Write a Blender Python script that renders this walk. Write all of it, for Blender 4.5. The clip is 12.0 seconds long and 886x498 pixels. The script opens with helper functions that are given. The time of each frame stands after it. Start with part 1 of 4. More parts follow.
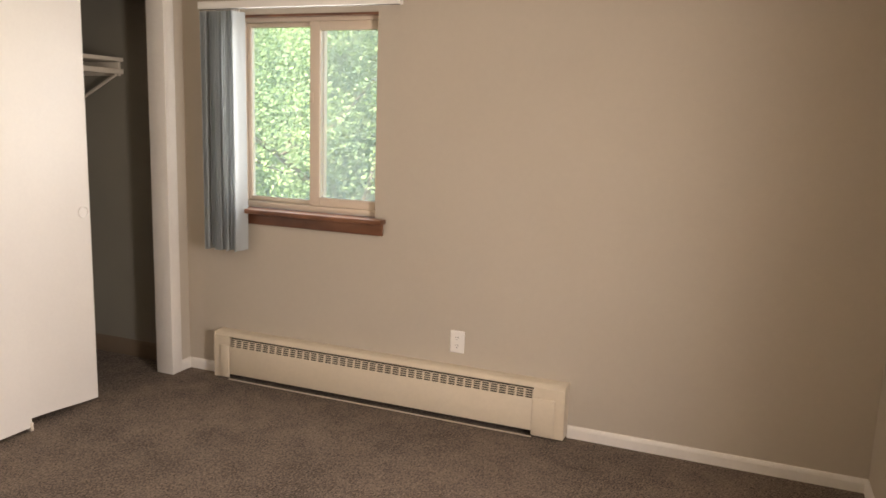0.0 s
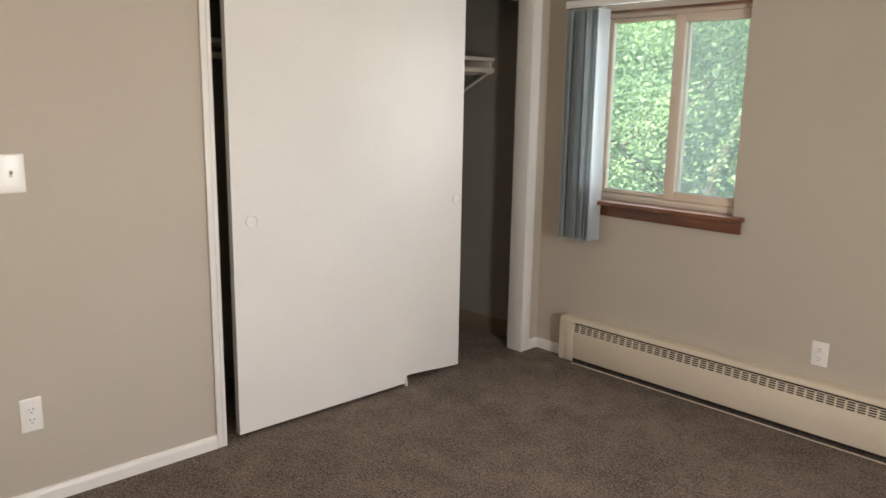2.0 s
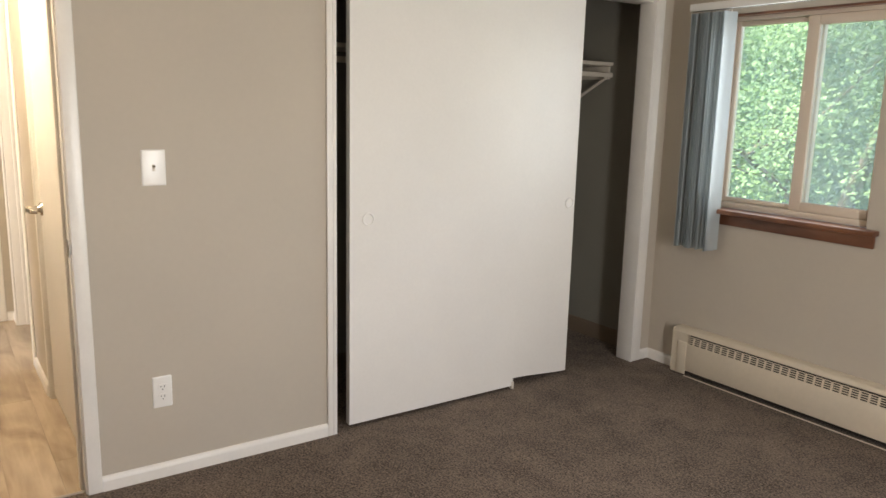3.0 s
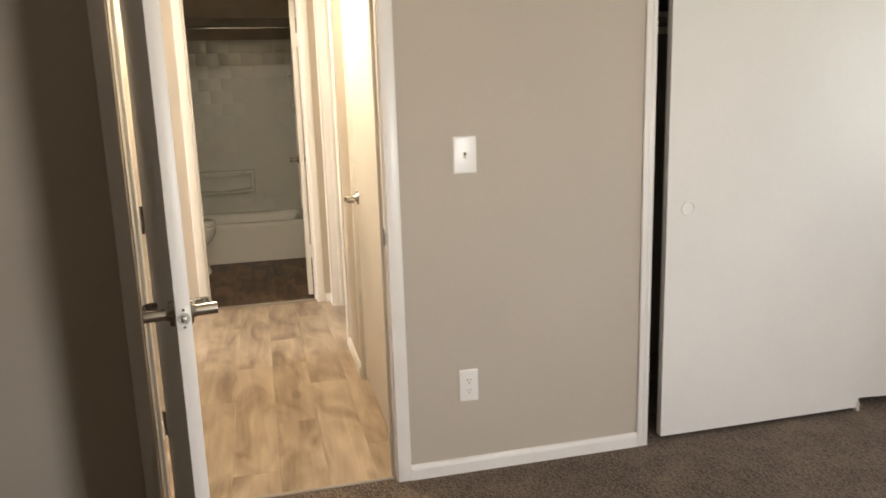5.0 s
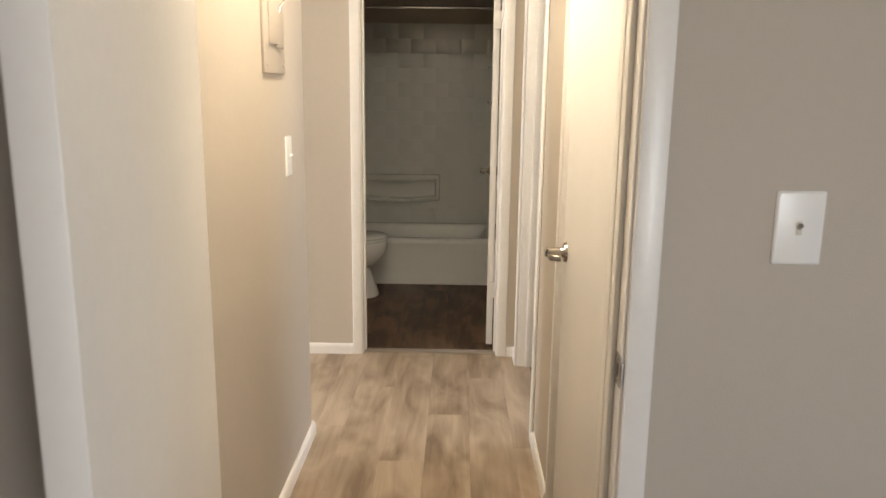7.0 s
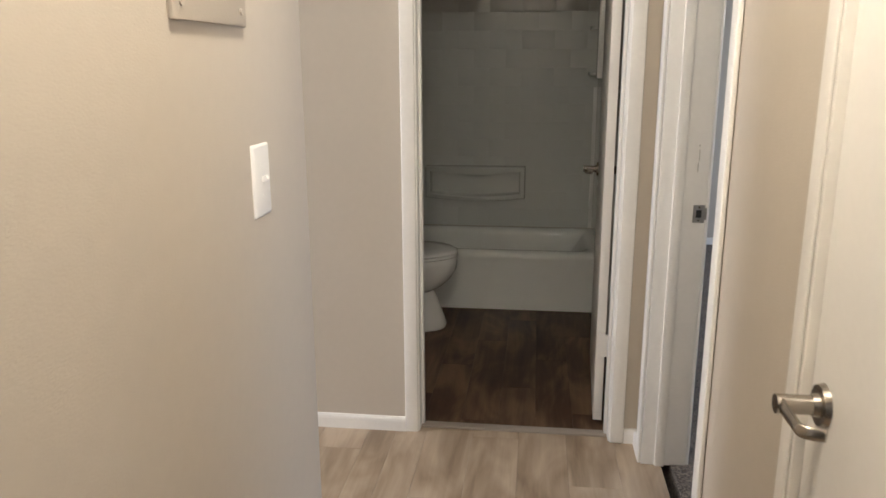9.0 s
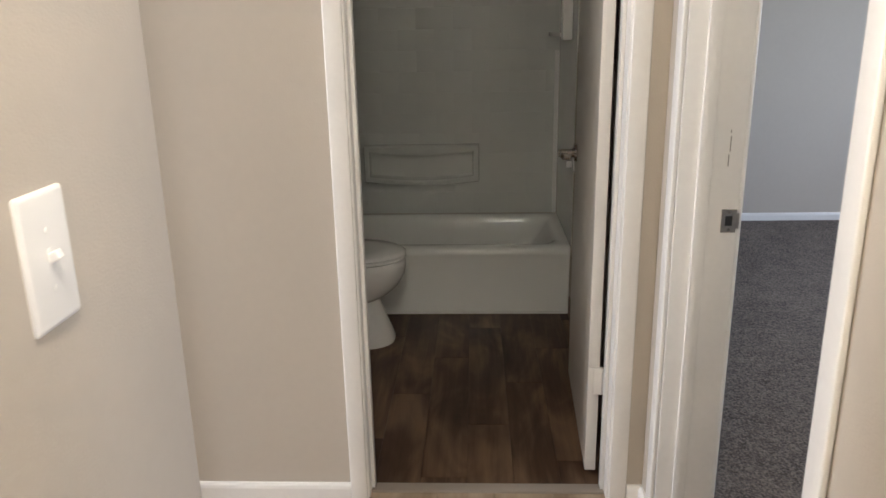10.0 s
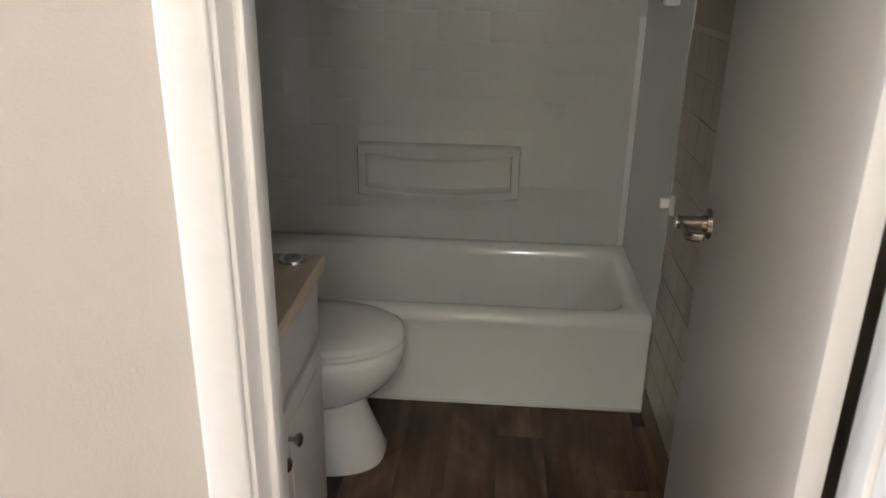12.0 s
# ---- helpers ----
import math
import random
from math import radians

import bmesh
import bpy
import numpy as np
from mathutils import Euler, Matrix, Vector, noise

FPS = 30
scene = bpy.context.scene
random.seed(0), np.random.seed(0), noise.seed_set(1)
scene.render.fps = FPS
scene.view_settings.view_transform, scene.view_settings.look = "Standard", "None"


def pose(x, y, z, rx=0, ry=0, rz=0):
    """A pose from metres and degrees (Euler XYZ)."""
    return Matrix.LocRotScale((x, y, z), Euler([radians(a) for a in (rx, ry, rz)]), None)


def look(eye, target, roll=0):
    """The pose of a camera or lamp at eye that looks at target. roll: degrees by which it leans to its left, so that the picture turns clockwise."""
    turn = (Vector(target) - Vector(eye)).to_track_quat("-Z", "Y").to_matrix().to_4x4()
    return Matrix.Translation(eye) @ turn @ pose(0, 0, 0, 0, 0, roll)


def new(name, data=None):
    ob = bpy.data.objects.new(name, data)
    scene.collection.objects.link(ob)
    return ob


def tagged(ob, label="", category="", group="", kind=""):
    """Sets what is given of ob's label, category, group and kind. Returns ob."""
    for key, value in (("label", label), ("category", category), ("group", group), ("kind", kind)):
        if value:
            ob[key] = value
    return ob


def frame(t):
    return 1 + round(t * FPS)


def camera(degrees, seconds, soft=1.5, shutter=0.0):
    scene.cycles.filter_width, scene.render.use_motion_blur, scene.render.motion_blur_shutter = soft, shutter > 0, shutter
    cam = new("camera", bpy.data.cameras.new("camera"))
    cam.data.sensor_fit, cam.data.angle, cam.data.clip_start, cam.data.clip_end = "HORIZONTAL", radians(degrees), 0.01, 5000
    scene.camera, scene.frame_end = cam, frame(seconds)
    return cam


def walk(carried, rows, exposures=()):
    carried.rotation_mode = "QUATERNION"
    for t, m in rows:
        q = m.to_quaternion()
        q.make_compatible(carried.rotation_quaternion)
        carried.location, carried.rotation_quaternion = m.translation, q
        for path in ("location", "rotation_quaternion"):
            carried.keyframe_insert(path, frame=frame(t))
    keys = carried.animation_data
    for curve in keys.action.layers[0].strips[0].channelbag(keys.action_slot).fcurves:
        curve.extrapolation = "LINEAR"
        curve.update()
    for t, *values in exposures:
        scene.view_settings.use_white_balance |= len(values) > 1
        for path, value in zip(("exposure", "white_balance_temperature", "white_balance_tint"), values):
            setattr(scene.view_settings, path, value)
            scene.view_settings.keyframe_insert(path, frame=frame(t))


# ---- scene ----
cam = camera(60.7, 12.0, soft=1.5, shutter=0.25)
PATH = [
    (0, (-0.092, 0.071, 1.455), (-0.828, 1.9, 1.119), 1.9),
    (0.5, (-0.11, 0.025, 1.453), (-0.974, 1.784, 1.053), 0.9),
    (1, (-0.089, 0.014, 1.469), (-1.163, 1.644, 1.034), 0.6),
    (1.5, (-0.136, -0.043, 1.475), (-1.425, 1.432, 1.072), 0.7),
    (2, (-0.144, -0.059, 1.485), (-1.572, 1.286, 1.097), 1.0),
    (2.5, (-0.129, -0.092, 1.488), (-1.653, 1.142, 1.1), 1.5),
    (2.7, (-0.121, -0.069, 1.476), (-1.69, 1.112, 1.095), 1.5),
    (4.3, (-0.107, -0.153, 1.46), (-1.872, 0.662, 0.992), -0.0),
    (4.5, (-0.166, -0.101, 1.479), (-1.975, 0.603, 0.996), -0.5),
    (5, (-0.403, -0.091, 1.434), (-2.308, 0.367, 1.028), -1.8),
    (5.5, (-0.694, -0.094, 1.453), (-2.622, 0.231, 1.029), -0.1),
    (6, (-1.011, 0.002, 1.45), (-2.954, 0.155, 1.001), 2.4),
    (6.5, (-1.335, 0.021, 1.433), (-3.286, 0.045, 0.993), 2.0),
    (7, (-1.666, 0.016, 1.445), (-3.623, -0.018, 1.035), 0.7),
    (7.2, (-1.799, 0.024, 1.426), (-3.758, -0.047, 1.029), 1.3),
    (7.5, (-1.993, 0.05, 1.421), (-3.954, -0.099, 1.056), 2.1),
    (7.6, (-2.047, 0.045, 1.425), (-4.008, -0.125, 1.067), 2.0),
    (9.5, (-3.305, -0.102, 1.433), (-5.221, -0.311, 0.899), -1.0),
    (10, (-3.639, -0.155, 1.432), (-5.552, -0.24, 0.856), -1.1),
    (10.5, (-3.94, -0.18, 1.433), (-5.842, -0.252, 0.818), -0.8),
    (11, (-4.266, -0.176, 1.474), (-6.165, -0.323, 0.865), 0.4),
    (11.5, (-4.602, -0.224, 1.463), (-6.49, -0.346, 0.815), 0.7),
    (12, (-4.946, -0.216, 1.454), (-6.81, -0.353, 0.742), 0.9),
]
EXPOSURES = [
    (0.0, 2.96, 8300, 18), (1.0, 2.84, 7850, 13), (2.0, 2.70, 7250, 11), (2.7, 2.68, 7200, 10), (4.3, 2.76, 7200, 10), (5.0, 2.68, 7200, 10), (6.0, 2.52, 7100, 9),
    (6.5, 2.50, 6900, 9), (7.0, 2.27, 6650, 9), (7.5, 2.06, 6400, 8), (9.5, 2.00, 5950, 9), (10.5, 2.30, 5850, 9), (11.0, 2.36, 5800, 9), (11.5, 2.50, 5750, 9), (12.0, 2.70, 5700, 9),
]
walk(cam, [(t, look(eye, target, roll)) for t, eye, target, roll in PATH], EXPOSURES)

# ---- world and lights ----
world = bpy.data.worlds.new("world")
scene.world = world
world.use_nodes = True
wn = world.node_tree
sky = wn.nodes.new("ShaderNodeTexSky")
sky.sky_type = 'NISHITA'
sky.sun_disc = False
sky.sun_elevation = radians(48)
sky.sun_rotation = radians(200)
bg = wn.nodes["Background"]
wn.links.new(sky.outputs[0], bg.inputs[0])
bg.inputs[1].default_value = 0.15


def lamp(name, kind, m, power, colour, size=0.1, size_y=None, angle=None):
    data = bpy.data.lights.new(name, kind)
    data.energy, data.color = power, colour
    if kind == 'AREA':
        data.size = size
        if size_y:
            data.shape, data.size_y = 'RECTANGLE', size_y
    elif kind == 'POINT':
        data.shadow_soft_size = size
    elif kind == 'SUN':
        data.angle = radians(angle)
    ob = new(name, data)
    ob.matrix_world = m
    return ob


WARM = (1.0, 0.72, 0.42)
DAY = (0.80, 0.90, 1.0)
lamp("sun", 'SUN', look((0, 0, 10), (1.6, 4.2, 4.0)), 5.0, (1.0, 0.95, 0.87), angle=0.5)
# sky light in the openings of the two north windows
lamp("window_light", 'AREA', look((-2.24, 3.472, 1.46), (-2.24, 0, 1.46)), 1.5, DAY, 0.78, 0.88)
lamp("second_bedroom_window_light", 'AREA', look((-6.6, 4.14, 1.45), (-6.6, 0, 1.0)), 20, (0.79, 0.85, 1.0), 1.9, 1.1)
# added fill for living room daylight; the corridor end has no window
lamp("corridor_fill_light", 'AREA', look((-5.16, -4.05, 1.4), (-5.16, 0, 1.2)), 21, (0.95, 0.96, 1.0), 0.9, 1.4)
# added key light in an invented east opening, out of view
lamp("east_fill_light", 'AREA', look((0.53, 1.36, 1.12), (-3, 0.95, 0.9)), 9.2, (0.92, 0.935, 1.0), 0.34, 1.3)
# lamps behind the ceiling shades
# weak warm fill added at the bedroom ceiling, no lamp known there
lamp("bedroom_fill", 'POINT', pose(-0.95, 0.52, 2.30), 1.1, (1.0, 0.84, 0.64), 0.07)
lamp("hall_bulb", 'POINT', pose(-3.85, -0.20, 2.33), 2.2, (1.0, 0.875, 0.685), 0.085)

# ---- materials ----
def material(name, base, rough=0.6, metal=0.0, spec=0.5, vary=0.0, vary_scale=3.0, grain=0.0, grain_scale=80.0, bump=0.0,
             bump_scale=200.0, coat=0.0):
    m = bpy.data.materials.new(name)
    m.use_nodes = True
    t = m.node_tree
    b = t.nodes["Principled BSDF"]
    b.inputs["Base Color"].default_value = (*base, 1)
    b.inputs["Roughness"].default_value = rough
    b.inputs["Metallic"].default_value = metal
    b.inputs["Specular IOR Level"].default_value = spec
    b.inputs["Coat Weight"].default_value = coat
    pos = t.nodes.new("ShaderNodeNewGeometry").outputs["Position"]
    col = None
    for amount, scale in ((vary, vary_scale), (grain, grain_scale)):
        if amount:
            n = t.nodes.new("ShaderNodeTexNoise")
            n.inputs["Scale"].default_value = scale
            n.inputs["Detail"].default_value = 4
            t.links.new(pos, n.inputs["Vector"])
            r = t.nodes.new("ShaderNodeMapRange")
            r.inputs[1].default_value, r.inputs[2].default_value = 0.3, 0.7
            r.inputs[3].default_value, r.inputs[4].default_value = 1 - amount, 1 + amount
            t.links.new(n.outputs[0], r.inputs[0])
            mix = t.nodes.new("ShaderNodeMix")
            mix.data_type, mix.blend_type = 'RGBA', 'MULTIPLY'
            mix.inputs[0].default_value = 1
            if col is None:
                mix.inputs[6].default_value = (*base, 1)
            else:
                t.links.new(col, mix.inputs[6])
            t.links.new(r.outputs[0], mix.inputs[7])
            col = mix.outputs[2]
    if col is not None:
        t.links.new(col, b.inputs["Base Color"])
    if bump:
        n = t.nodes.new("ShaderNodeTexNoise")
        n.inputs["Scale"].default_value = bump_scale
        n.inputs["Detail"].default_value = 3
        t.links.new(pos, n.inputs["Vector"])
        bp = t.nodes.new("ShaderNodeBump")
        bp.inputs["Strength"].default_value = bump
        bp.inputs["Distance"].default_value = 0.002
        t.links.new(n.outputs[0], bp.inputs["Height"])
        t.links.new(bp.outputs[0], b.inputs["Normal"])
    return m


def plank_material(name, dark, mid, light, along_x=True, rough=0.42):
    """Wood-look vinyl: streaked grain along the board, cloudy patches, a few knots, a tone of its own for each board."""
    m = bpy.data.materials.new(name)
    m.use_nodes = True
    t = m.node_tree
    b = t.nodes["Principled BSDF"]
    pos = t.nodes.new("ShaderNodeNewGeometry").outputs["Position"]
    info = t.nodes.new("ShaderNodeObjectInfo")
    shift = t.nodes.new("ShaderNodeVectorMath")
    shift.operation = 'MULTIPLY_ADD'
    comb = t.nodes.new("ShaderNodeCombineXYZ")
    for i in range(3):
        t.links.new(info.outputs["Random"], comb.inputs[i])
    t.links.new(comb.outputs[0], shift.inputs[0])
    shift.inputs[1].default_value = (37, 53, 11)
    t.links.new(pos, shift.inputs[2])

    def noise_at(scale, sx, sy, detail, distort):
        mp = t.nodes.new("ShaderNodeMapping")
        mp.inputs["Scale"].default_value = (sx, sy, 1) if along_x else (sy, sx, 1)
        t.links.new(shift.outputs[0], mp.inputs[0])
        n = t.nodes.new("ShaderNodeTexNoise")
        n.inputs["Scale"].default_value = scale
        n.inputs["Detail"].default_value = detail
        n.inputs["Distortion"].default_value = distort
        t.links.new(mp.outputs[0], n.inputs["Vector"])
        return n.outputs[0]
    clouds = noise_at(2.3, 0.9, 2.6, 3, 0.9)
    streaks = noise_at(7.0, 0.32, 5.0, 4, 0.7)
    fine = noise_at(60.0, 0.5, 6.0, 3, 0.2)
    s1 = t.nodes.new("ShaderNodeMath")
    s1.operation = 'MULTIPLY_ADD'
    t.links.new(clouds, s1.inputs[0])
    s1.inputs[1].default_value = 1.15
    s2 = t.nodes.new("ShaderNodeMath")
    s2.operation = 'MULTIPLY_ADD'
    t.links.new(streaks, s2.inputs[0])
    s2.inputs[1].default_value = 0.38
    s3 = t.nodes.new("ShaderNodeMath")
    s3.operation = 'MULTIPLY_ADD'
    t.links.new(info.outputs["Random"], s3.inputs[0])
    s3.inputs[1].default_value = 0.10
    s3.inputs[2].default_value = -0.345
    t.links.new(s3.outputs[0], s2.inputs[2])
    t.links.new(s2.outputs[0], s1.inputs[2])
    s4 = t.nodes.new("ShaderNodeMath")
    s4.operation = 'MULTIPLY_ADD'
    t.links.new(fine, s4.inputs[0])
    s4.inputs[1].default_value = 0.09
    t.links.new(s1.outputs[0], s4.inputs[2])
    ramp = t.nodes.new("ShaderNodeValToRGB")
    e = ramp.color_ramp.elements
    e[0].position, e[0].color = 0.22, (*dark, 1)
    e[1].position, e[1].color = 0.72, (*light, 1)
    k = e.new(0.46)
    k.color = (*mid, 1)
    mp = t.nodes.new("ShaderNodeMapping")
    mp.inputs["Scale"].default_value = (1.0, 2.2, 0) if along_x else (2.2, 1.0, 0)
    t.links.new(shift.outputs[0], mp.inputs[0])
    cells = t.nodes.new("ShaderNodeTexVoronoi")
    cells.inputs["Scale"].default_value = 2.6
    t.links.new(mp.outputs[0], cells.inputs["Vector"])
    knot = t.nodes.new("ShaderNodeMapRange")
    knot.interpolation_type = 'SMOOTHSTEP'
    knot.inputs[1].default_value, knot.inputs[2].default_value = 0.02, 0.22
    knot.inputs[3].default_value, knot.inputs[4].default_value = -0.22, 0.0
    t.links.new(cells.outputs["Distance"], knot.inputs[0])
    s5 = t.nodes.new("ShaderNodeMath")
    t.links.new(s4.outputs[0], s5.inputs[0])
    t.links.new(knot.outputs[0], s5.inputs[1])
    t.links.new(s5.outputs[0], ramp.inputs[0])
    t.links.new(ramp.outputs[0], b.inputs["Base Color"])
    b.inputs["Roughness"].default_value = rough
    bp = t.nodes.new("ShaderNodeBump")
    bp.inputs["Strength"].default_value = 0.12
    bp.inputs["Distance"].default_value = 0.001
    t.links.new(fine, bp.inputs["Height"])
    t.links.new(bp.outputs[0], b.inputs["Normal"])
    return m


def carpet_material(name, dark, light):
    """Cut pile: fine tufts, brushed patches where the pile lies the other way."""
    m = bpy.data.materials.new(name)
    m.use_nodes = True
    t = m.node_tree
    b = t.nodes["Principled BSDF"]
    pos = t.nodes.new("ShaderNodeNewGeometry").outputs["Position"]
    vals = []
    for scale, detail, distort in ((2.2, 5, 0.6), (9.0, 4, 0.4), (135.0, 2, 0.0), (55.0, 3, 0.0)):
        n = t.nodes.new("ShaderNodeTexNoise")
        n.inputs["Scale"].default_value = scale
        n.inputs["Detail"].default_value = detail
        n.inputs["Distortion"].default_value = distort
        t.links.new(pos, n.inputs["Vector"])
        vals.append(n.outputs[0])
    last = None
    for v, w in zip(vals, (0.36, 0.35, 1.6, 0.5)):
        mm = t.nodes.new("ShaderNodeMath")
        mm.operation = 'MULTIPLY_ADD'
        t.links.new(v, mm.inputs[0])
        mm.inputs[1].default_value = w
        if last is None:
            mm.inputs[2].default_value = -0.905
        else:
            t.links.new(last, mm.inputs[2])
        last = mm.outputs[0]
    ramp = t.nodes.new("ShaderNodeValToRGB")
    e = ramp.color_ramp.elements
    e[0].position, e[0].color = 0.2, (*dark, 1)
    e[1].position, e[1].color = 0.85, (*light, 1)
    t.links.new(last, ramp.inputs[0])
    t.links.new(ramp.outputs[0], b.inputs["Base Color"])
    b.inputs["Roughness"].default_value = 0.95
    b.inputs["Specular IOR Level"].default_value = 0.1
    b.inputs["Sheen Weight"].default_value = 0.08
    b.inputs["Sheen Roughness"].default_value = 0.5
    bp = t.nodes.new("ShaderNodeBump")
    bp.inputs["Strength"].default_value = 0.9
    bp.inputs["Distance"].default_value = 0.006
    add = t.nodes.new("ShaderNodeMath")
    t.links.new(vals[2], add.inputs[0])
    t.links.new(vals[3], add.inputs[1])
    t.links.new(add.outputs[0], bp.inputs["Height"])
    t.links.new(bp.outputs[0], b.inputs["Normal"])
    return m


def leaf_material(name, c1, c2):
    m = bpy.data.materials.new(name)
    m.use_nodes = True
    t = m.node_tree
    b = t.nodes["Principled BSDF"]
    geo = t.nodes.new("ShaderNodeNewGeometry")
    ramp = t.nodes.new("ShaderNodeValToRGB")
    ramp.color_ramp.elements[0].color = (*c1, 1)
    ramp.color_ramp.elements[1].color = (*c2, 1)
    big = t.nodes.new("ShaderNodeTexNoise")
    big.inputs["Scale"].default_value = 1.1
    big.inputs["Detail"].default_value = 3
    t.links.new(geo.outputs["Position"], big.inputs["Vector"])
    spread = t.nodes.new("ShaderNodeMapRange")
    spread.inputs[1].default_value, spread.inputs[2].default_value = 0.36, 0.64
    t.links.new(big.outputs[0], spread.inputs[0])
    both = t.nodes.new("ShaderNodeMath")
    both.operation = 'MULTIPLY_ADD'
    t.links.new(geo.outputs["Random Per Island"], both.inputs[0])
    both.inputs[1].default_value = 0.16
    half = t.nodes.new("ShaderNodeMath")
    half.operation = 'MULTIPLY'
    half.inputs[1].default_value = 0.84
    t.links.new(spread.outputs[0], half.inputs[0])
    t.links.new(half.outputs[0], both.inputs[2])
    t.links.new(both.outputs[0], ramp.inputs[0])
    t.links.new(ramp.outputs[0], b.inputs["Base Color"])
    b.inputs["Roughness"].default_value = 0.6
    tr = t.nodes.new("ShaderNodeBsdfTranslucent")
    t.links.new(ramp.outputs[0], tr.inputs[0])
    mx = t.nodes.new("ShaderNodeMixShader")
    mx.inputs[0].default_value = 0.5
    t.links.new(b.outputs[0], mx.inputs[1])
    t.links.new(tr.outputs[0], mx.inputs[2])
    t.links.new(mx.outputs[0], t.nodes["Material Output"].inputs[0])
    return m


def glass_material(name, tint=(1, 1, 1), rough=0.0, haze=0.16):
    m = bpy.data.materials.new(name)
    m.use_nodes = True
    t = m.node_tree
    tr = t.nodes.new("ShaderNodeBsdfTransparent")
    tr.inputs[0].default_value = (*tint, 1)
    gl = t.nodes.new("ShaderNodeBsdfGlossy")
    gl.inputs["Roughness"].default_value = rough
    fr = t.nodes.new("ShaderNodeFresnel")
    fr.inputs[0].default_value = 1.45
    mx = t.nodes.new("ShaderNodeMixShader")
    t.links.new(fr.outputs[0], mx.inputs[0])
    # translucent haze put into the pane, lifts the darks of the view
    film = t.nodes.new("ShaderNodeBsdfTranslucent")
    film.inputs[0].default_value = (0.75, 0.78, 0.75, 1)
    dm = t.nodes.new("ShaderNodeMixShader")
    dm.inputs[0].default_value = haze
    t.links.new(tr.outputs[0], dm.inputs[1])
    t.links.new(film.outputs[0], dm.inputs[2])
    t.links.new(dm.outputs[0], mx.inputs[1])
    t.links.new(gl.outputs[0], mx.inputs[2])
    t.links.new(mx.outputs[0], t.nodes["Material Output"].inputs[0])
    return m


def veil_material(name, colour, through_share):
    """A thin, partly see-through sheet: insect screen."""
    m = bpy.data.materials.new(name)
    m.use_nodes = True
    t = m.node_tree
    tr = t.nodes.new("ShaderNodeBsdfTransparent")
    df = t.nodes.new("ShaderNodeBsdfTranslucent")
    df.inputs[0].default_value = (*colour, 1)
    mx = t.nodes.new("ShaderNodeMixShader")
    mx.inputs[0].default_value = 1 - through_share
    t.links.new(tr.outputs[0], mx.inputs[1])
    t.links.new(df.outputs[0], mx.inputs[2])
    t.links.new(mx.outputs[0], t.nodes["Material Output"].inputs[0])
    return m


def vane_material(name, colour):
    m = bpy.data.materials.new(name)
    m.use_nodes = True
    t = m.node_tree
    b = t.nodes["Principled BSDF"]
    b.inputs["Base Color"].default_value = (*colour, 1)
    b.inputs["Roughness"].default_value = 0.45
    tr = t.nodes.new("ShaderNodeBsdfTranslucent")
    tr.inputs[0].default_value = (*colour, 1)
    mx = t.nodes.new("ShaderNodeMixShader")
    mx.inputs[0].default_value = 0.45
    t.links.new(b.outputs[0], mx.inputs[1])
    t.links.new(tr.outputs[0], mx.inputs[2])
    t.links.new(mx.outputs[0], t.nodes["Material Output"].inputs[0])
    return m


def shade_material(name, colour, strength):
    m = bpy.data.materials.new(name)
    m.use_nodes = True
    b = m.node_tree.nodes["Principled BSDF"]
    b.inputs["Base Color"].default_value = (0.85, 0.83, 0.8, 1)
    b.inputs["Emission Color"].default_value = (*colour, 1)
    b.inputs["Emission Strength"].default_value = strength
    return m


PAINT = material("greige_wall_paint", (0.50, 0.445, 0.375), 0.62, spec=0.3, vary=0.025, vary_scale=1.7, grain=0.012, grain_scale=40,
                 bump=0.25, bump_scale=240)
CEIL = material("ceiling_paint", (0.66, 0.63, 0.58), 0.8, vary=0.02, bump=0.5, bump_scale=150)
TRIM = material("white_trim_enamel", (0.80, 0.77, 0.73), 0.32, vary=0.03, vary_scale=6, grain=0.015, grain_scale=60, bump=0.08, bump_scale=90)
DOOR = material("white_door_paint", (0.79, 0.765, 0.73), 0.38, vary=0.025, vary_scale=2.5, grain=0.012, grain_scale=70, bump=0.06, bump_scale=140)
# closet colour is darkened to carry the shade behind the doors
CLOSET_IN = material("closet_shade_paint", (0.25, 0.235, 0.20), 0.7, vary=0.04, bump=0.2)
BROWN_BASE = material("brown_vinyl_base", (0.19, 0.14, 0.10), 0.5, vary=0.08, bump=0.1)
SHELF = material("shelf_paint", (0.66, 0.60, 0.52), 0.5, vary=0.05)
CARPET = carpet_material("brown_grey_carpet", (0.024, 0.017, 0.0125), (0.288, 0.216, 0.168))
CARPET_B = carpet_material("grey_carpet", (0.045, 0.036, 0.030), (0.235, 0.192, 0.160))
OAK = plank_material("light_oak_vinyl", (0.19, 0.134, 0.090), (0.335, 0.254, 0.178), (0.465, 0.370, 0.275))
WALNUT = plank_material("dark_walnut_vinyl", (0.021, 0.011, 0.007), (0.078, 0.044, 0.026), (0.195, 0.120, 0.074), rough=0.50)
SUBFLOOR = material("dark_joint_underlay", (0.05, 0.035, 0.025), 0.8, vary=0.1)
PLASTIC = material("white_plastic", (0.82, 0.80, 0.77), 0.28, vary=0.01)
SLOT = material("dark_slot", (0.02, 0.02, 0.02), 0.6)
HEATER = material("almond_enamel_steel", (0.66, 0.575, 0.455), 0.4, vary=0.03, vary_scale=5, grain=0.02, grain_scale=50)
HEAT_DARK = material("heater_inside", (0.035, 0.028, 0.022), 0.7, vary=0.2, vary_scale=20)
NICKEL = material("satin_nickel", (0.42, 0.385, 0.34), 0.22, metal=1.0, vary=0.05, vary_scale=30)
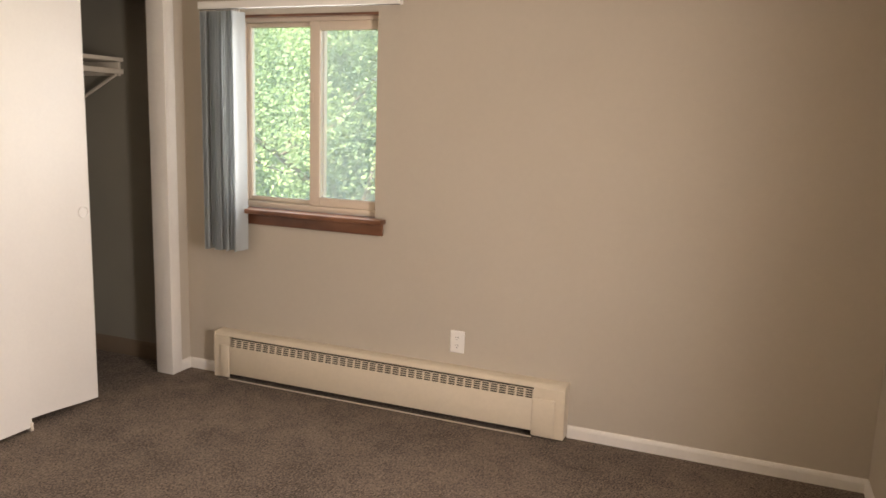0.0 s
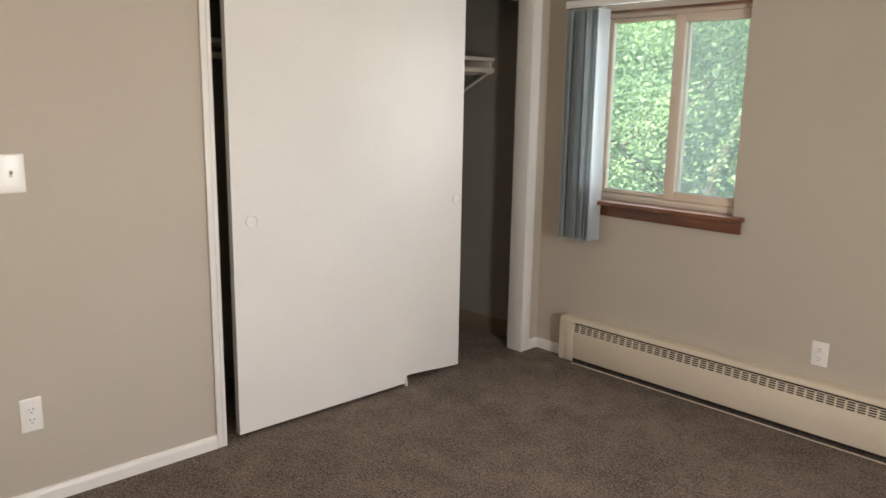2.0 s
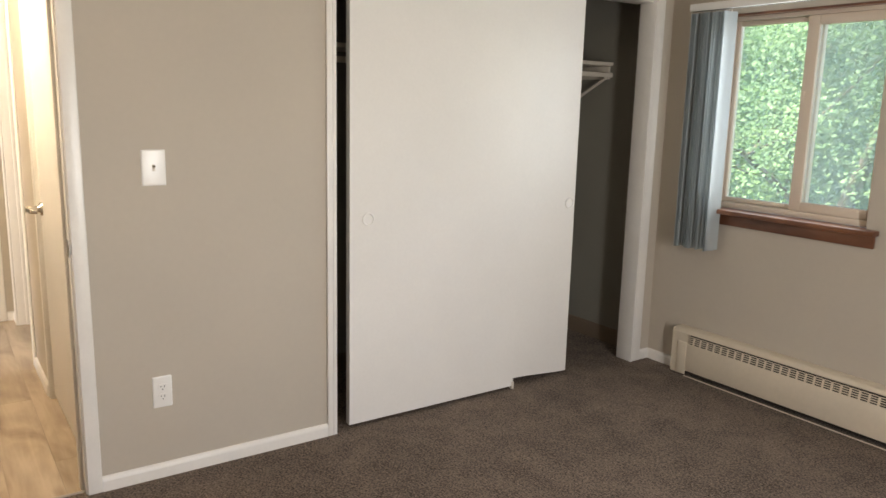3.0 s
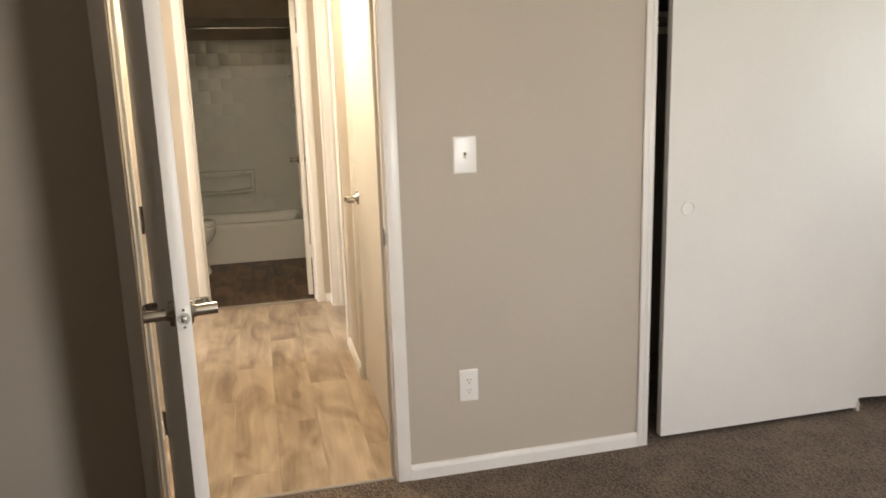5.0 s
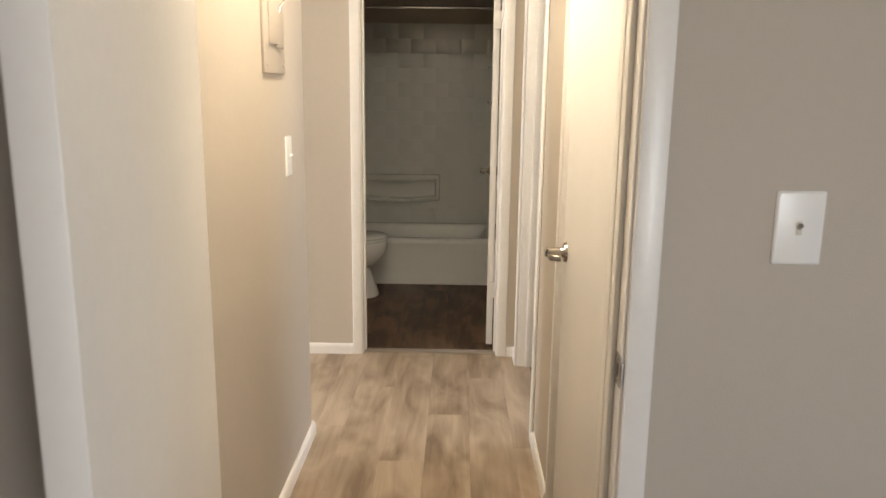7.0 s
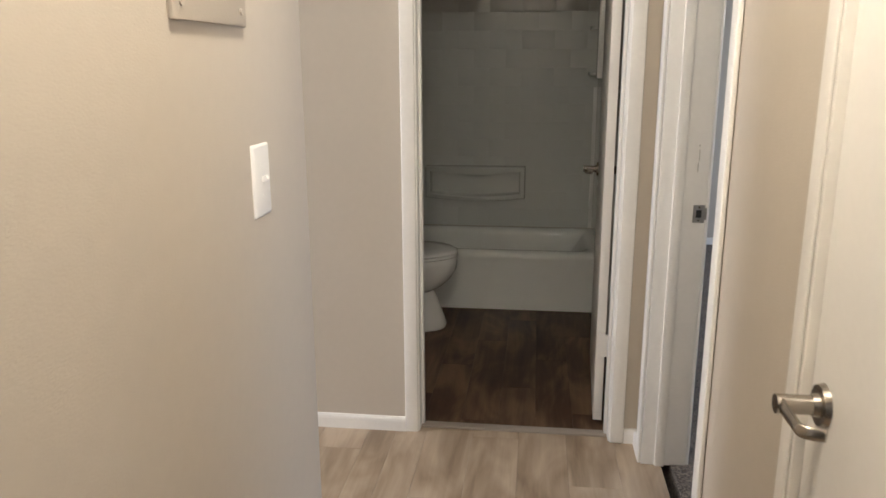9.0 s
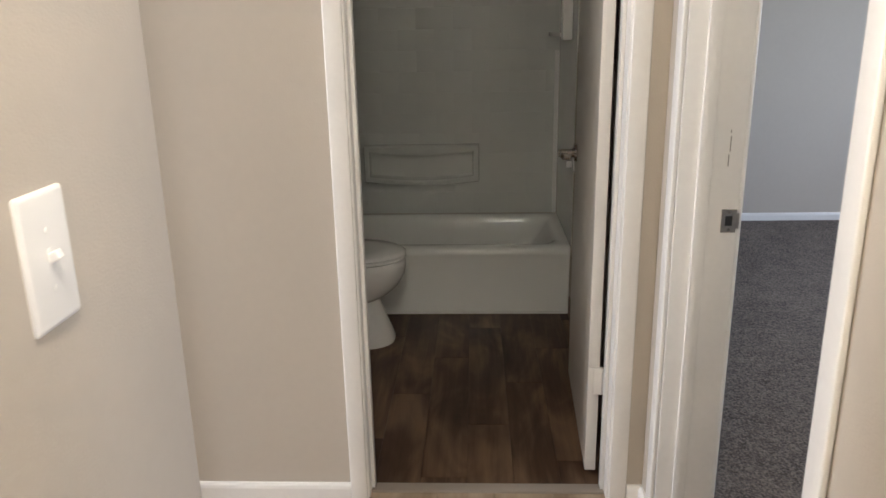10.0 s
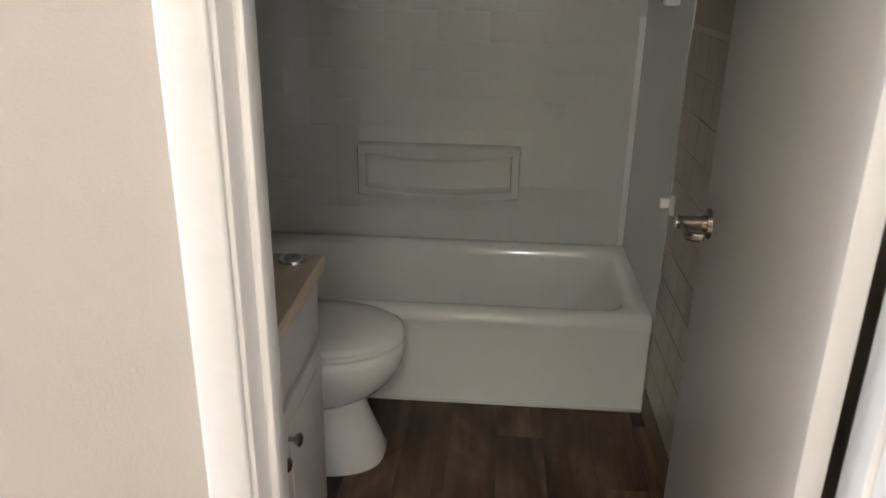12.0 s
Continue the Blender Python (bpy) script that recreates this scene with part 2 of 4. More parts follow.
STEEL = material("worn_steel_plate", (0.40, 0.38, 0.35), 0.4, metal=1.0, vary=0.15, vary_scale=40)
CHROME = material("chrome", (0.75, 0.75, 0.75), 0.08, metal=1.0)
PORCELAIN = material("white_porcelain", (0.87, 0.865, 0.85), 0.07, vary=0.01, coat=0.5)
ENAMEL = material("white_tub_enamel", (0.865, 0.875, 0.855), 0.10, vary=0.02, vary_scale=3, coat=0.4)
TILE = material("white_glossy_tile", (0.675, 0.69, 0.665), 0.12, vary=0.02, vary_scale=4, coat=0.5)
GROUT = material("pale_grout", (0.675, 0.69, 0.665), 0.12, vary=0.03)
CREAM = material("cream_cultured_marble", (0.62, 0.53, 0.41), 0.2, vary=0.06, vary_scale=6)
CAULK = material("caulk", (0.85, 0.845, 0.83), 0.5, vary=0.03)
VINYL = material("almond_window_vinyl", (0.66, 0.56, 0.46), 0.45, vary=0.02)
SILLWOOD = plank_material("reddish_stained_wood", (0.055, 0.020, 0.010), (0.14, 0.056, 0.030), (0.24, 0.105, 0.058), rough=0.35)
VANE = vane_material("grey_white_pvc_vane", (0.58, 0.62, 0.635))
GLASS = glass_material("window_glass")
SCREEN = veil_material("insect_screen", (0.45, 0.46, 0.45), 0.80)
SHADE = shade_material("lit_glass_shade", (1.0, 0.80, 0.55), 2.2)
HALL_SHADE = shade_material("bright_glass_shade", (1.0, 0.87, 0.685), 20.0)
LEAF = leaf_material("spring_leaves", (0.045, 0.11, 0.05), (0.29, 0.46, 0.21))
LEAF_B = leaf_material("blue_green_leaves", (0.05, 0.12, 0.075), (0.22, 0.38, 0.22))
BARK = material("grey_brown_bark", (0.11, 0.085, 0.065), 0.9, vary=0.3, vary_scale=5, bump=1.0, bump_scale=30)
GRASS = material("lawn_grass", (0.06, 0.10, 0.03), 0.9, vary=0.3, vary_scale=0.8, grain=0.3, grain_scale=30, bump=1.0, bump_scale=60)
THRESH = material("grey_transition_strip", (0.33, 0.29, 0.25), 0.4, vary=0.05)
BEIGETILE = material("beige_wall_tile", (0.47, 0.42, 0.335), 0.3, vary=0.06, vary_scale=7)
SCUFF = material("exposed_paint_chip", (0.30, 0.27, 0.23), 0.8)


# ---- building blocks ----
def add_box(bm, a, b, bevel=0.0, segments=2):
    lo = [min(p, q) for p, q in zip(a, b)]
    hi = [max(p, q) for p, q in zip(a, b)]
    vs = [bm.verts.new((x, y, z)) for z in (lo[2], hi[2]) for y in (lo[1], hi[1]) for x in (lo[0], hi[0])]
    fs = [bm.faces.new([vs[i] for i in q]) for q in
          ((0, 2, 3, 1), (4, 5, 7, 6), (0, 1, 5, 4), (2, 6, 7, 3), (0, 4, 6, 2), (1, 3, 7, 5))]
    if bevel:
        edges = list({e for f in fs for e in f.edges})
        bmesh.ops.bevel(bm, geom=edges, offset=bevel, segments=segments, affect='EDGES', profile=0.5)
    return bm


def add_cyl(bm, p, q, r1, r2=None, n=20, caps=True):
    p, q = Vector(p), Vector(q)
    r2 = r1 if r2 is None else r2
    m = Matrix.Translation((p + q) / 2) @ (q - p).to_track_quat('Z', 'Y').to_matrix().to_4x4()
    bmesh.ops.create_cone(bm, cap_ends=caps, segments=n, radius1=r1, radius2=r2, depth=(q - p).length, matrix=m)
    return bm


def add_rings(bm, rings, close_first=False, close_last=False):
    """Skin a stack of closed rings with the same number of points."""
    made = [[bm.verts.new(p) for p in r] for r in rings]
    for a, b in zip(made, made[1:]):
        n = len(a)
        for i in range(n):
            bm.faces.new((a[i], a[(i + 1) % n], b[(i + 1) % n], b[i]))
    if close_first:
        bm.faces.new(list(reversed(made[0])))
    if close_last:
        bm.faces.new(made[-1])
    return bm


def rounded_rect(x0, x1, y0, y1, z, r, n=5):
    pts = []
    for cx, cy, a0 in ((x1 - r, y1 - r, 0), (x0 + r, y1 - r, 90), (x0 + r, y0 + r, 180), (x1 - r, y0 + r, 270)):
        for i in range(n + 1):
            a = radians(a0 + 90 * i / n)
            pts.append((cx + r * math.cos(a), cy + r * math.sin(a), z))
    return pts


def part(name, bm, mat, parent=None, label="", smooth=False):
    me = bpy.data.meshes.new(name)
    bmesh.ops.recalc_face_normals(bm, faces=bm.faces[:])
    bm.to_mesh(me)
    bm.free()
    me.materials.append(mat)
    if smooth:
        me.shade_smooth()
        me.set_sharp_from_angle(angle=radians(smooth if smooth is not True else 40))
    ob = new(name, me)
    if parent is not None:
        ob.parent = parent
    if label:
        ob["label"] = label
    return ob


def box(name, a, b, mat, parent=None, bevel=0.0, label="", segments=2):
    return part(name, add_box(bmesh.new(), a, b, bevel, segments), mat, parent, label, smooth=30 if bevel else False)


def boxes(name, blocks, mat, parent=None, bevel=0.0, segments=2):
    bm = bmesh.new()
    for a, b in blocks:
        add_box(bm, a, b, bevel, segments)
    return part(name, bm, mat, parent, smooth=40 if bevel else False)


def thing(name, label, category, group="", kind="", at=(0, 0, 0), rz=0):
    ob = new(name)
    ob.empty_display_size = 0.1
    ob.matrix_world = pose(*at, 0, 0, rz)
    return tagged(ob, label, category, group, kind)


def structure(ob, label, category):
    return tagged(ob, label, category, kind="structure")


# ---- the shell ----
H = 2.44
T = 0.12
WX = -3.0          # face of the bedroom's west wall
NY = 3.435         # face of the window wall
EX = 0.47          # east wall
SY = -4.2         # south wall
HL, HR = -0.583, 0.352   # hall walls
BX = -5.68         # face of the wall with the bathroom door
BB = -7.97         # back of the bathtub alcove
BR, BL = 0.322, -1.20    # bathroom side walls
B2X, B2N = -9.06, 4.2    # second bedroom
CE = -4.665         # end of the hall's left wall
CS = -4.1          # end of the corridor
DOOR_Y = (-0.500, 0.325)
TR = 0.155         # thickness of the hall's right wall
CLOS_Y = (1.36, 3.27)
LIN_X = (-4.075, -3.280)
B2_X = (-5.52, -4.66)
BATH_Y = (-0.49, 0.245)
DH = 2.085
J = 0.018

structure(boxes("wall_west", [
    ((WX - T, SY, 0), (WX, DOOR_Y[0] - J, H)),
    ((WX - T, DOOR_Y[0] - J, DH + J), (WX, DOOR_Y[1] + J, H)),
    ((WX - T, DOOR_Y[1] + J, 0), (WX, CLOS_Y[0] - J, H)),
    ((WX - T, CLOS_Y[0] - J, DH + J), (WX, CLOS_Y[1] + J, H)),
    ((WX - 0.095, CLOS_Y[1] + J, 0), (WX, NY, H))], PAINT), "greige painted wall with a doorway and a closet opening", "wall")
WIN_X, WIN_Z = (-2.68, -1.818), (0.945, 1.958)
structure(boxes("wall_north", [
    ((WX - T - 0.02, NY, 0), (WIN_X[0], NY + 0.2, H)),
    ((WIN_X[1], NY, 0), (EX + T, NY + 0.2, H)),
    ((WIN_X[0], NY, 0), (WIN_X[1], NY + 0.2, WIN_Z[0])),
    ((WIN_X[0], NY, WIN_Z[1]), (WIN_X[1], NY + 0.2, H))], PAINT), "greige painted wall with one window", "wall")
# unseen opening, made up to hold the added east light
EAST_GAP_Y, EAST_GAP_Z = (1.16, 1.56), (0.45, 1.80)
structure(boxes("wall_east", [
    ((EX, SY, 0), (EX + T, EAST_GAP_Y[0], H)), ((EX, EAST_GAP_Y[1], 0), (EX + T, NY, H)),
    ((EX, EAST_GAP_Y[0], 0), (EX + T, EAST_GAP_Y[1], EAST_GAP_Z[0])), ((EX, EAST_GAP_Y[0], EAST_GAP_Z[1]), (EX + T, EAST_GAP_Y[1], H))], PAINT), "plain greige painted bedroom wall", "wall")
# unseen wall, set far back so that less light bounces off it
structure(box("wall_south", (WX - T, SY - T, 0), (EX + T, SY, H), PAINT), "plain greige painted bedroom wall", "wall")
structure(box("floor_bedroom", (WX - 0.03, SY, -0.15), (EX, NY, 0), CARPET), "brown-grey cut pile bedroom carpet", "carpet")
structure(box("ceiling_bedroom", (WX - T, SY - T, H), (EX + T, NY + 0.2, H + 0.15), CEIL), "white painted bedroom ceiling", "ceiling")

# closet behind the sliding doors
CX = -3.72
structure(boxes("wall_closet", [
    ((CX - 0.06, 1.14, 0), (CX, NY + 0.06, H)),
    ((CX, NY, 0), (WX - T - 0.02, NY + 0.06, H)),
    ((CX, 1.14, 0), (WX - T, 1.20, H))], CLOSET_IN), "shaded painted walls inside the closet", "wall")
structure(box("floor_closet", (CX, 1.20, -0.15), (WX - 0.03, NY, -0.001), CARPET), "brown-grey carpet inside the closet", "carpet")
structure(box("ceiling_closet", (CX - 0.06, 1.14, H), (WX - T, NY + 0.06, H + 0.15), CEIL), "closet ceiling", "ceiling")

# hall and corridor
structure(boxes("wall_hall_left", [
    ((CE, HL - T, 0), (WX - T, HL, H)),
    ((CE, CS, 0), (CE + T, HL - T, H))], PAINT, bevel=0.03, segments=6), "greige painted hall wall ending in a rounded corner", "wall")
structure(boxes("wall_hall_right", [
    ((LIN_X[1] + J, HR, 0), (WX - T, HR + TR, H)),
    ((LIN_X[0] - J, HR, DH + J), (LIN_X[1] + J, HR + TR, H)),
    ((B2_X[1] + J, HR, 0), (LIN_X[0] - J, HR + TR, H)),
    ((B2_X[0] - J, HR, DH + J), (B2_X[1] + J, HR + TR, H)),
    ((BX - T, HR, 0), (B2_X[0] - J, HR + TR, H))], PAINT), "greige painted hall wall with two doorways", "wall")
structure(boxes("wall_bathroom_front", [
    ((BX - T, CS, 0), (BX, BATH_Y[0] - J, H)),
    ((BX - T, BATH_Y[0] - J, DH + J), (BX, BATH_Y[1] + J, H)),
    ((BX - T, BATH_Y[1] + J, 0), (BX, HR, H))], PAINT), "greige painted wall with the bathroom doorway", "wall")
structure(box("wall_corridor_end", (BX - T, CS - T, 0), (CE + T, CS, H), PAINT), "plain wall closing the side corridor", "wall")
structure(boxes("ceiling_hall", [((BX, HL, H), (WX - T, HR, H + 0.15)), ((BX, CS, H), (CE, HL, H + 0.15))], CEIL),
          "white painted hall ceiling", "ceiling")

# bathroom
structure(boxes("wall_bathroom", [
    ((BB - T, BL - T, 0), (BB, HR, H)),
    ((BB, BL - T, 0), (BX - T, BL, H)),
    ((BB, BR, 0), (BX - T, HR, H)), ((BB - T, HR, 0), (BX - T, HR + TR, H))], PAINT), "greige painted bathroom walls", "wall")
structure(boxes("ceiling_bathroom", [((BB - T, BL - T, H), (BX - T, BR + T, H + 0.15))], CEIL),
          "white painted bathroom ceiling", "ceiling")
structure(box("soffit", (BB, BL, 2.09), (-7.18, BR, H), PAINT), "dropped painted soffit above the bathtub", "soffit")

# second bedroom
structure(boxes("wall_second_bedroom", [
    ((B2X - T, HR, 0), (B2X, B2N + T, H)),
    ((B2X, HR, 0), (BB - T, HR + TR, H)),
    ((-3.9, HR + TR, 0), (-3.78, B2N, H)),
    ((B2X, B2N, 0), (-7.6, B2N + T, H)),
    ((-5.6, B2N, 0), (-3.78, B2N + T, H)),
    ((-7.6, B2N, 0), (-5.6, B2N + T, 0.9)),
    ((-7.6, B2N, 2.0), (-5.6, B2N + T, H))], PAINT), "greige painted walls of the second bedroom", "wall")
structure(box("floor_second_bedroom", (B2X, HR + TR - 0.05, -0.15), (-3.9, B2N, 0.004), CARPET_B), "dark grey cut pile carpet", "carpet")
structure(box("ceiling_second_bedroom", (B2X - T, HR + TR, H), (-3.78, B2N + T, H + 0.15), CEIL), "white ceiling", "ceiling")


# unseen slab, added to stop sun leaking in at the wall tops
structure(box("roof", (B2X - T, CS - T, H + 0.16), (EX + T + 0.02, B2N + T, H + 0.26), CEIL), "added flat slab over all the rooms, keeps stray sun out", "roof")


# ---- trim ----
def base_profile(bm, p, q, out, h=0.059, d=0.013):
    """A baseboard from p to q on the wall; out points into the room. Eased top edge."""
    p, q, out = Vector((*p, 0)), Vector((*q, 0)), Vector((*out, 0))
    prof = [(0, 0), (d, 0), (d, h - 0.018), (d * 0.8, h - 0.008), (d * 0.45, h - 0.001), (0, h)]
    rows = []
    for end in (p, q):
        rows.append([bm.verts.new(end + out * a + Vector((0, 0, b))) for a, b in prof])
    n = len(prof)
    for i in range(n):
        bm.faces.new((rows[0][i], rows[0][(i + 1) % n], rows[1][(i + 1) % n], rows[1][i]))
    bm.faces.new(rows[0])
    bm.faces.new(list(reversed(rows[1])))


def baseboard(runs, label):
    bm = bmesh.new()
    for r in runs:
        base_profile(bm, *r)
    return structure(part("baseboard", bm, TRIM), label, "baseboard")


CW = 0.057   # casing width
baseboard([((WX, DOOR_Y[1] + CW), (WX, CLOS_Y[0] - 0.045), (1, 0))], "white baseboard along the switch wall")
baseboard([((WX, SY), (WX, DOOR_Y[0] - CW), (1, 0))], "white baseboard beside the bedroom door")
baseboard([((WX, CLOS_Y[1] + 0.078), (WX, NY), (1, 0)), ((WX + 0.013, NY), (-2.763, NY), (0, -1))], "white baseboard in the closet corner")
baseboard([((-0.782, NY), (EX, NY), (0, -1))], "white baseboard beside the heater")
baseboard([((EX, SY), (EX, NY - 0.013), (-1, 0))], "white baseboard on the plain wall")
baseboard([((WX + 0.013, SY), (EX - 0.013, SY), (0, 1))], "white baseboard on the plain wall")
baseboard([((CE, HL), (WX - T - 0.02, HL), (0, 1))], "white baseboard along the hall")
baseboard([((CE, CS), (CE, HL), (-1, 0))], "white baseboard round the hall corner")
baseboard([((B2_X[1] + CW, HR), (LIN_X[0] - 0.045, HR), (0, -1))], "white baseboard between the two hall doors")
baseboard([((BX, CS), (BX, BATH_Y[0] - CW), (1, 0))], "white baseboard beside the bathroom door")
baseboard([((BX, BATH_Y[1] + CW + 0.002), (BX, HR), (1, 0)), ((BX + 0.013, HR), (B2_X[0] - CW, HR), (0, -1))], "white baseboard in the hall corner")
baseboard([((B2X, HR + TR), (B2X, B2N), (1, 0))], "white baseboard in the second bedroom")
bm = bmesh.new()
base_profile(bm, (CX, NY), (WX - T, NY), (0, -1), 0.10, 0.008)
base_profile(bm, (CX, 1.2), (CX, NY - 0.008), (1, 0), 0.10, 0.008)
structure(part("baseboard", bm, BROWN_BASE), "dark brown vinyl base inside the closet", "baseboard")


def casing(name, axis, wall, out, lo, hi, depth, label, w=CW, stop=None, sides=(True, True), far=True, proud=0.014):
    """Door trim: jamb lining through the wall, casing on the face, on the far face too, and a stop bead.
    axis: the way the wall runs ('x' or 'y'); wall: its face; out: +1 or -1, the way the face looks."""
    root = thing(name, label, "door frame", kind="structure")

    def place(u0, u1, v0, v1, z0, z1):
        v0, v1 = wall + out * v0, wall + out * v1
        return ((u0, v0, z0), (u1, v1, z1)) if axis == 'x' else ((v0, u0, z0), (v1, u1, z1))
    for u0, u1 in ((lo - J, lo), (hi, hi + J)):
        a, b = place(u0, u1, -depth - 0.001, 0.001, 0, DH)
        box("jamb", a, b, TRIM, root, 0.002)
    a, b = place(lo - J, hi + J, -depth - 0.001, 0.001, DH, DH + J)
    box("head_jamb", a, b, TRIM, root, 0.002)
    for face, d0, d1 in ((1, 0.0015, proud), (0, -depth - proud, -depth - 0.0015)):
        if not face and not far:
            continue
        for k, (u0, u1, ui) in enumerate(((lo - w, lo - 0.005, lo - 0.016), (hi + 0.005, hi + w, hi + 0.016))):
            if not sides[k]:
                continue
            a, b = place(u0, u1, d0, d1, 0, DH + w)
            box("side_casing", a, b, TRIM, root, min(0.005, proud * 0.3), segments=3)
        a, b = place(lo - w if sides[0] else lo, hi + w if sides[1] else hi, d0 + 0.0005, d1 - 0.0005, DH + 0.005, DH + w)
        box("head_casing", a, b, TRIM, root, min(0.003, proud * 0.2))
    if stop is not None:
        for u0, u1 in ((lo, lo + 0.011), (hi - 0.011, hi)):
            a, b = place(u0, u1, -stop - 0.034, -stop, 0, DH - 0.001)
            box("door_stop", a, b, TRIM, root, 0.002)
        a, b = place(lo + 0.012, hi - 0.012, -stop - 0.034, -stop, DH - 0.012, DH - 0.001)
        box("door_stop", a, b, TRIM, root, 0.002)
    return root


casing("door_frame_bedroom", 'y', WX, 1, *DOOR_Y, T, "white painted frame of the bedroom door", stop=0.042)
casing("door_frame_linen", 'x', HR, -1, *LIN_X, TR, "white painted frame of the hall closet door", w=0.045, stop=0.052, far=False, proud=0.007)
b2_frame = casing("door_frame_second_bedroom", 'x', HR, -1, *B2_X, TR, "white painted frame of the second bedroom door", stop=0.045)
casing("door_frame_bathroom", 'y', BX, 1, *BATH_Y, T, "white painted frame of the bathroom door", stop=0.045)
for z0, z1, y in ((1.075, 1.105, 0.119), (1.112, 1.150, 0.121), (1.158, 1.166, 0.120)):
    box("paint_chip", (B2_X[0] - 0.001, HR + y, z0), (B2_X[0] + 0.0016, HR + y + 0.0022, z1), SCUFF, b2_frame, 0.0004, "chipped paint")
closet_frame = thing("closet_frame", "white painted frame of the sliding closet doors", "door frame", kind="structure")
box("side_casing", (WX - T, CLOS_Y[0] - J, 0), (WX + 0.012, CLOS_Y[0], DH), TRIM, closet_frame, 0.002)
box("side_casing", (WX + 0.0015, CLOS_Y[0] - 0.045, 0), (WX + 0.014, CLOS_Y[0] - J - 0.001, DH + 0.05), TRIM, closet_frame, 0.003)
box("side_casing", (WX - 0.095, CLOS_Y[1], 0), (WX + 0.020, CLOS_Y[1] + J, DH), TRIM, closet_frame, 0.003)
box("side_casing", (WX + 0.0015, CLOS_Y[1] + J + 0.001, 0), (WX + 0.018, CLOS_Y[1] + 0.078, DH + 0.05), TRIM, closet_frame, 0.004)
box("head_casing", (WX + 0.002, CLOS_Y[0] - J, DH + 0.001), (WX + 0.016, CLOS_Y[1] + J, DH + 0.05), TRIM, closet_frame, 0.003)
box("head_track", (WX - T, CLOS_Y[0], DH - 0.05), (WX - 0.001, CLOS_Y[1], DH), TRIM, closet_frame, 0.002)
structure(box("threshold", (BX - 0.075, BATH_Y[0], -0.002), (BX - 0.03, BATH_Y[1], 0.009), THRESH, bevel=0.004),
          "grey transition strip in the bathroom doorway", "threshold")
structure(box("carpet_edge", (WX - 0.035, DOOR_Y[0], -0.01), (WX - 0.022, DOOR_Y[1], 0.006), THRESH, bevel=0.003),
          "narrow seam strip between carpet and hall planks", "threshold")


# ---- doors and their hardware ----
def lever_set(parent, at, out, toward, plate=True):
    """A lever handle on a round rose. out: unit way off the door; toward: unit way the lever points, in the door's own space."""
    at, out, toward = Vector(at), Vector(out), Vector(toward)
    bm = bmesh.new()
    add_cyl(bm, at, at + out * 0.009, 0.033, 0.030, 28)
    rose = part("rose", bm, NICKEL, parent, "satin nickel round rose", smooth=40)
    bm = bmesh.new()
    add_cyl(bm, at + out * 0.007, at + out * 0.018, 0.019, 0.0155, 24)
    add_cyl(bm, at + out * 0.017, at + out * 0.068, 0.0145, 0.0145, 24)
    part("neck", bm, NICKEL, rose, smooth=40)
    bm = bmesh.new()
    rings = []
    side = Vector((0, 0, 1))
    for i in range(15):
        f = i / 14
        back = max(0.0, f - 0.72) / 0.28
        c = at + out * (0.060 - 0.030 * back * back) + toward * (0.004 + 0.102 * f - 0.010 * back * back)
        w, h = 0.0052, 0.0125 - 0.003 * f
        turn = toward * back * 0.7 + out * (1 - back * 0.5)
        turn.normalize()
        rings.append([c + turn * (w * math.cos(a)) + side * (h * math.sin(a)) for a in [k * math.tau / 14 for k in range(14)]])
    add_rings(bm, rings, True, True)
    part("lever", bm, NICKEL, rose, "satin nickel lever with a returned tip", smooth=50)
    return rose


def hinge(parent, x, y, z, w=0.03, mat=TRIM):
    """A butt hinge: two leaves and a knuckle in five pieces, with screws."""
    bm = bmesh.new()
    for i in range(5):
        add_cyl(bm, (x, y, z - 0.044 + i * 0.0178), (x, y, z - 0.0275 + i * 0.0178), 0.0058, n=12)
    return part("hinge", bm, mat, parent, "small butt hinge", smooth=40)


def slab_door(name, label, w, h, th, at, rz, lever_z, lever_at, flip=1, hinge_mat=TRIM, edge_plate=True, group=""):
    """A flush door whose hinge edge is its origin and whose width runs along its own x; y is its thickness."""
    root = thing(name, label, "door", group=group, at=at, rz=rz)
    slab = box("slab", (0.002, -th / 2, 0.012), (w, th / 2, h), DOOR, root, 0.002)
    for out in (1, -1):
        lever_set(root, (lever_at, out * th / 2, lever_z), (0, out, 0), (-1, 0, 0))
    if edge_plate:
        box("latch_plate", (w - 0.0005, -0.0125, lever_z - 0.028), (w + 0.0014, 0.0125, lever_z + 0.028), TRIM, root, 0.0006, "painted latch plate")
        bm = bmesh.new()
        add_cyl(bm, (w, 0, lever_z), (w + 0.0035, 0, lever_z), 0.0145, n=24)
        add_box(bm, (w + 0.003, -0.006, lever_z - 0.007), (w + 0.011, 0.006, lever_z + 0.007), 0.002)
        part("latch_bolt", bm, STEEL, root, "nickel latch bolt", smooth=40)
        for dz in (-0.021, 0.021):
            bm = bmesh.new()
            add_cyl(bm, (w + 0.001, 0, lever_z + dz), (w + 0.002, 0, lever_z + dz), 0.0035, n=10)
            part("screw", bm, NICKEL, root)
    return root


BED_ANGLE = 11.5
bed_door = slab_door("door_bedroom", "white flush bedroom door standing open with nickel lever", 0.80, 2.068, 0.035,
                     (-2.990, -0.4465, 0.008), BED_ANGLE, 0.925, 0.74)
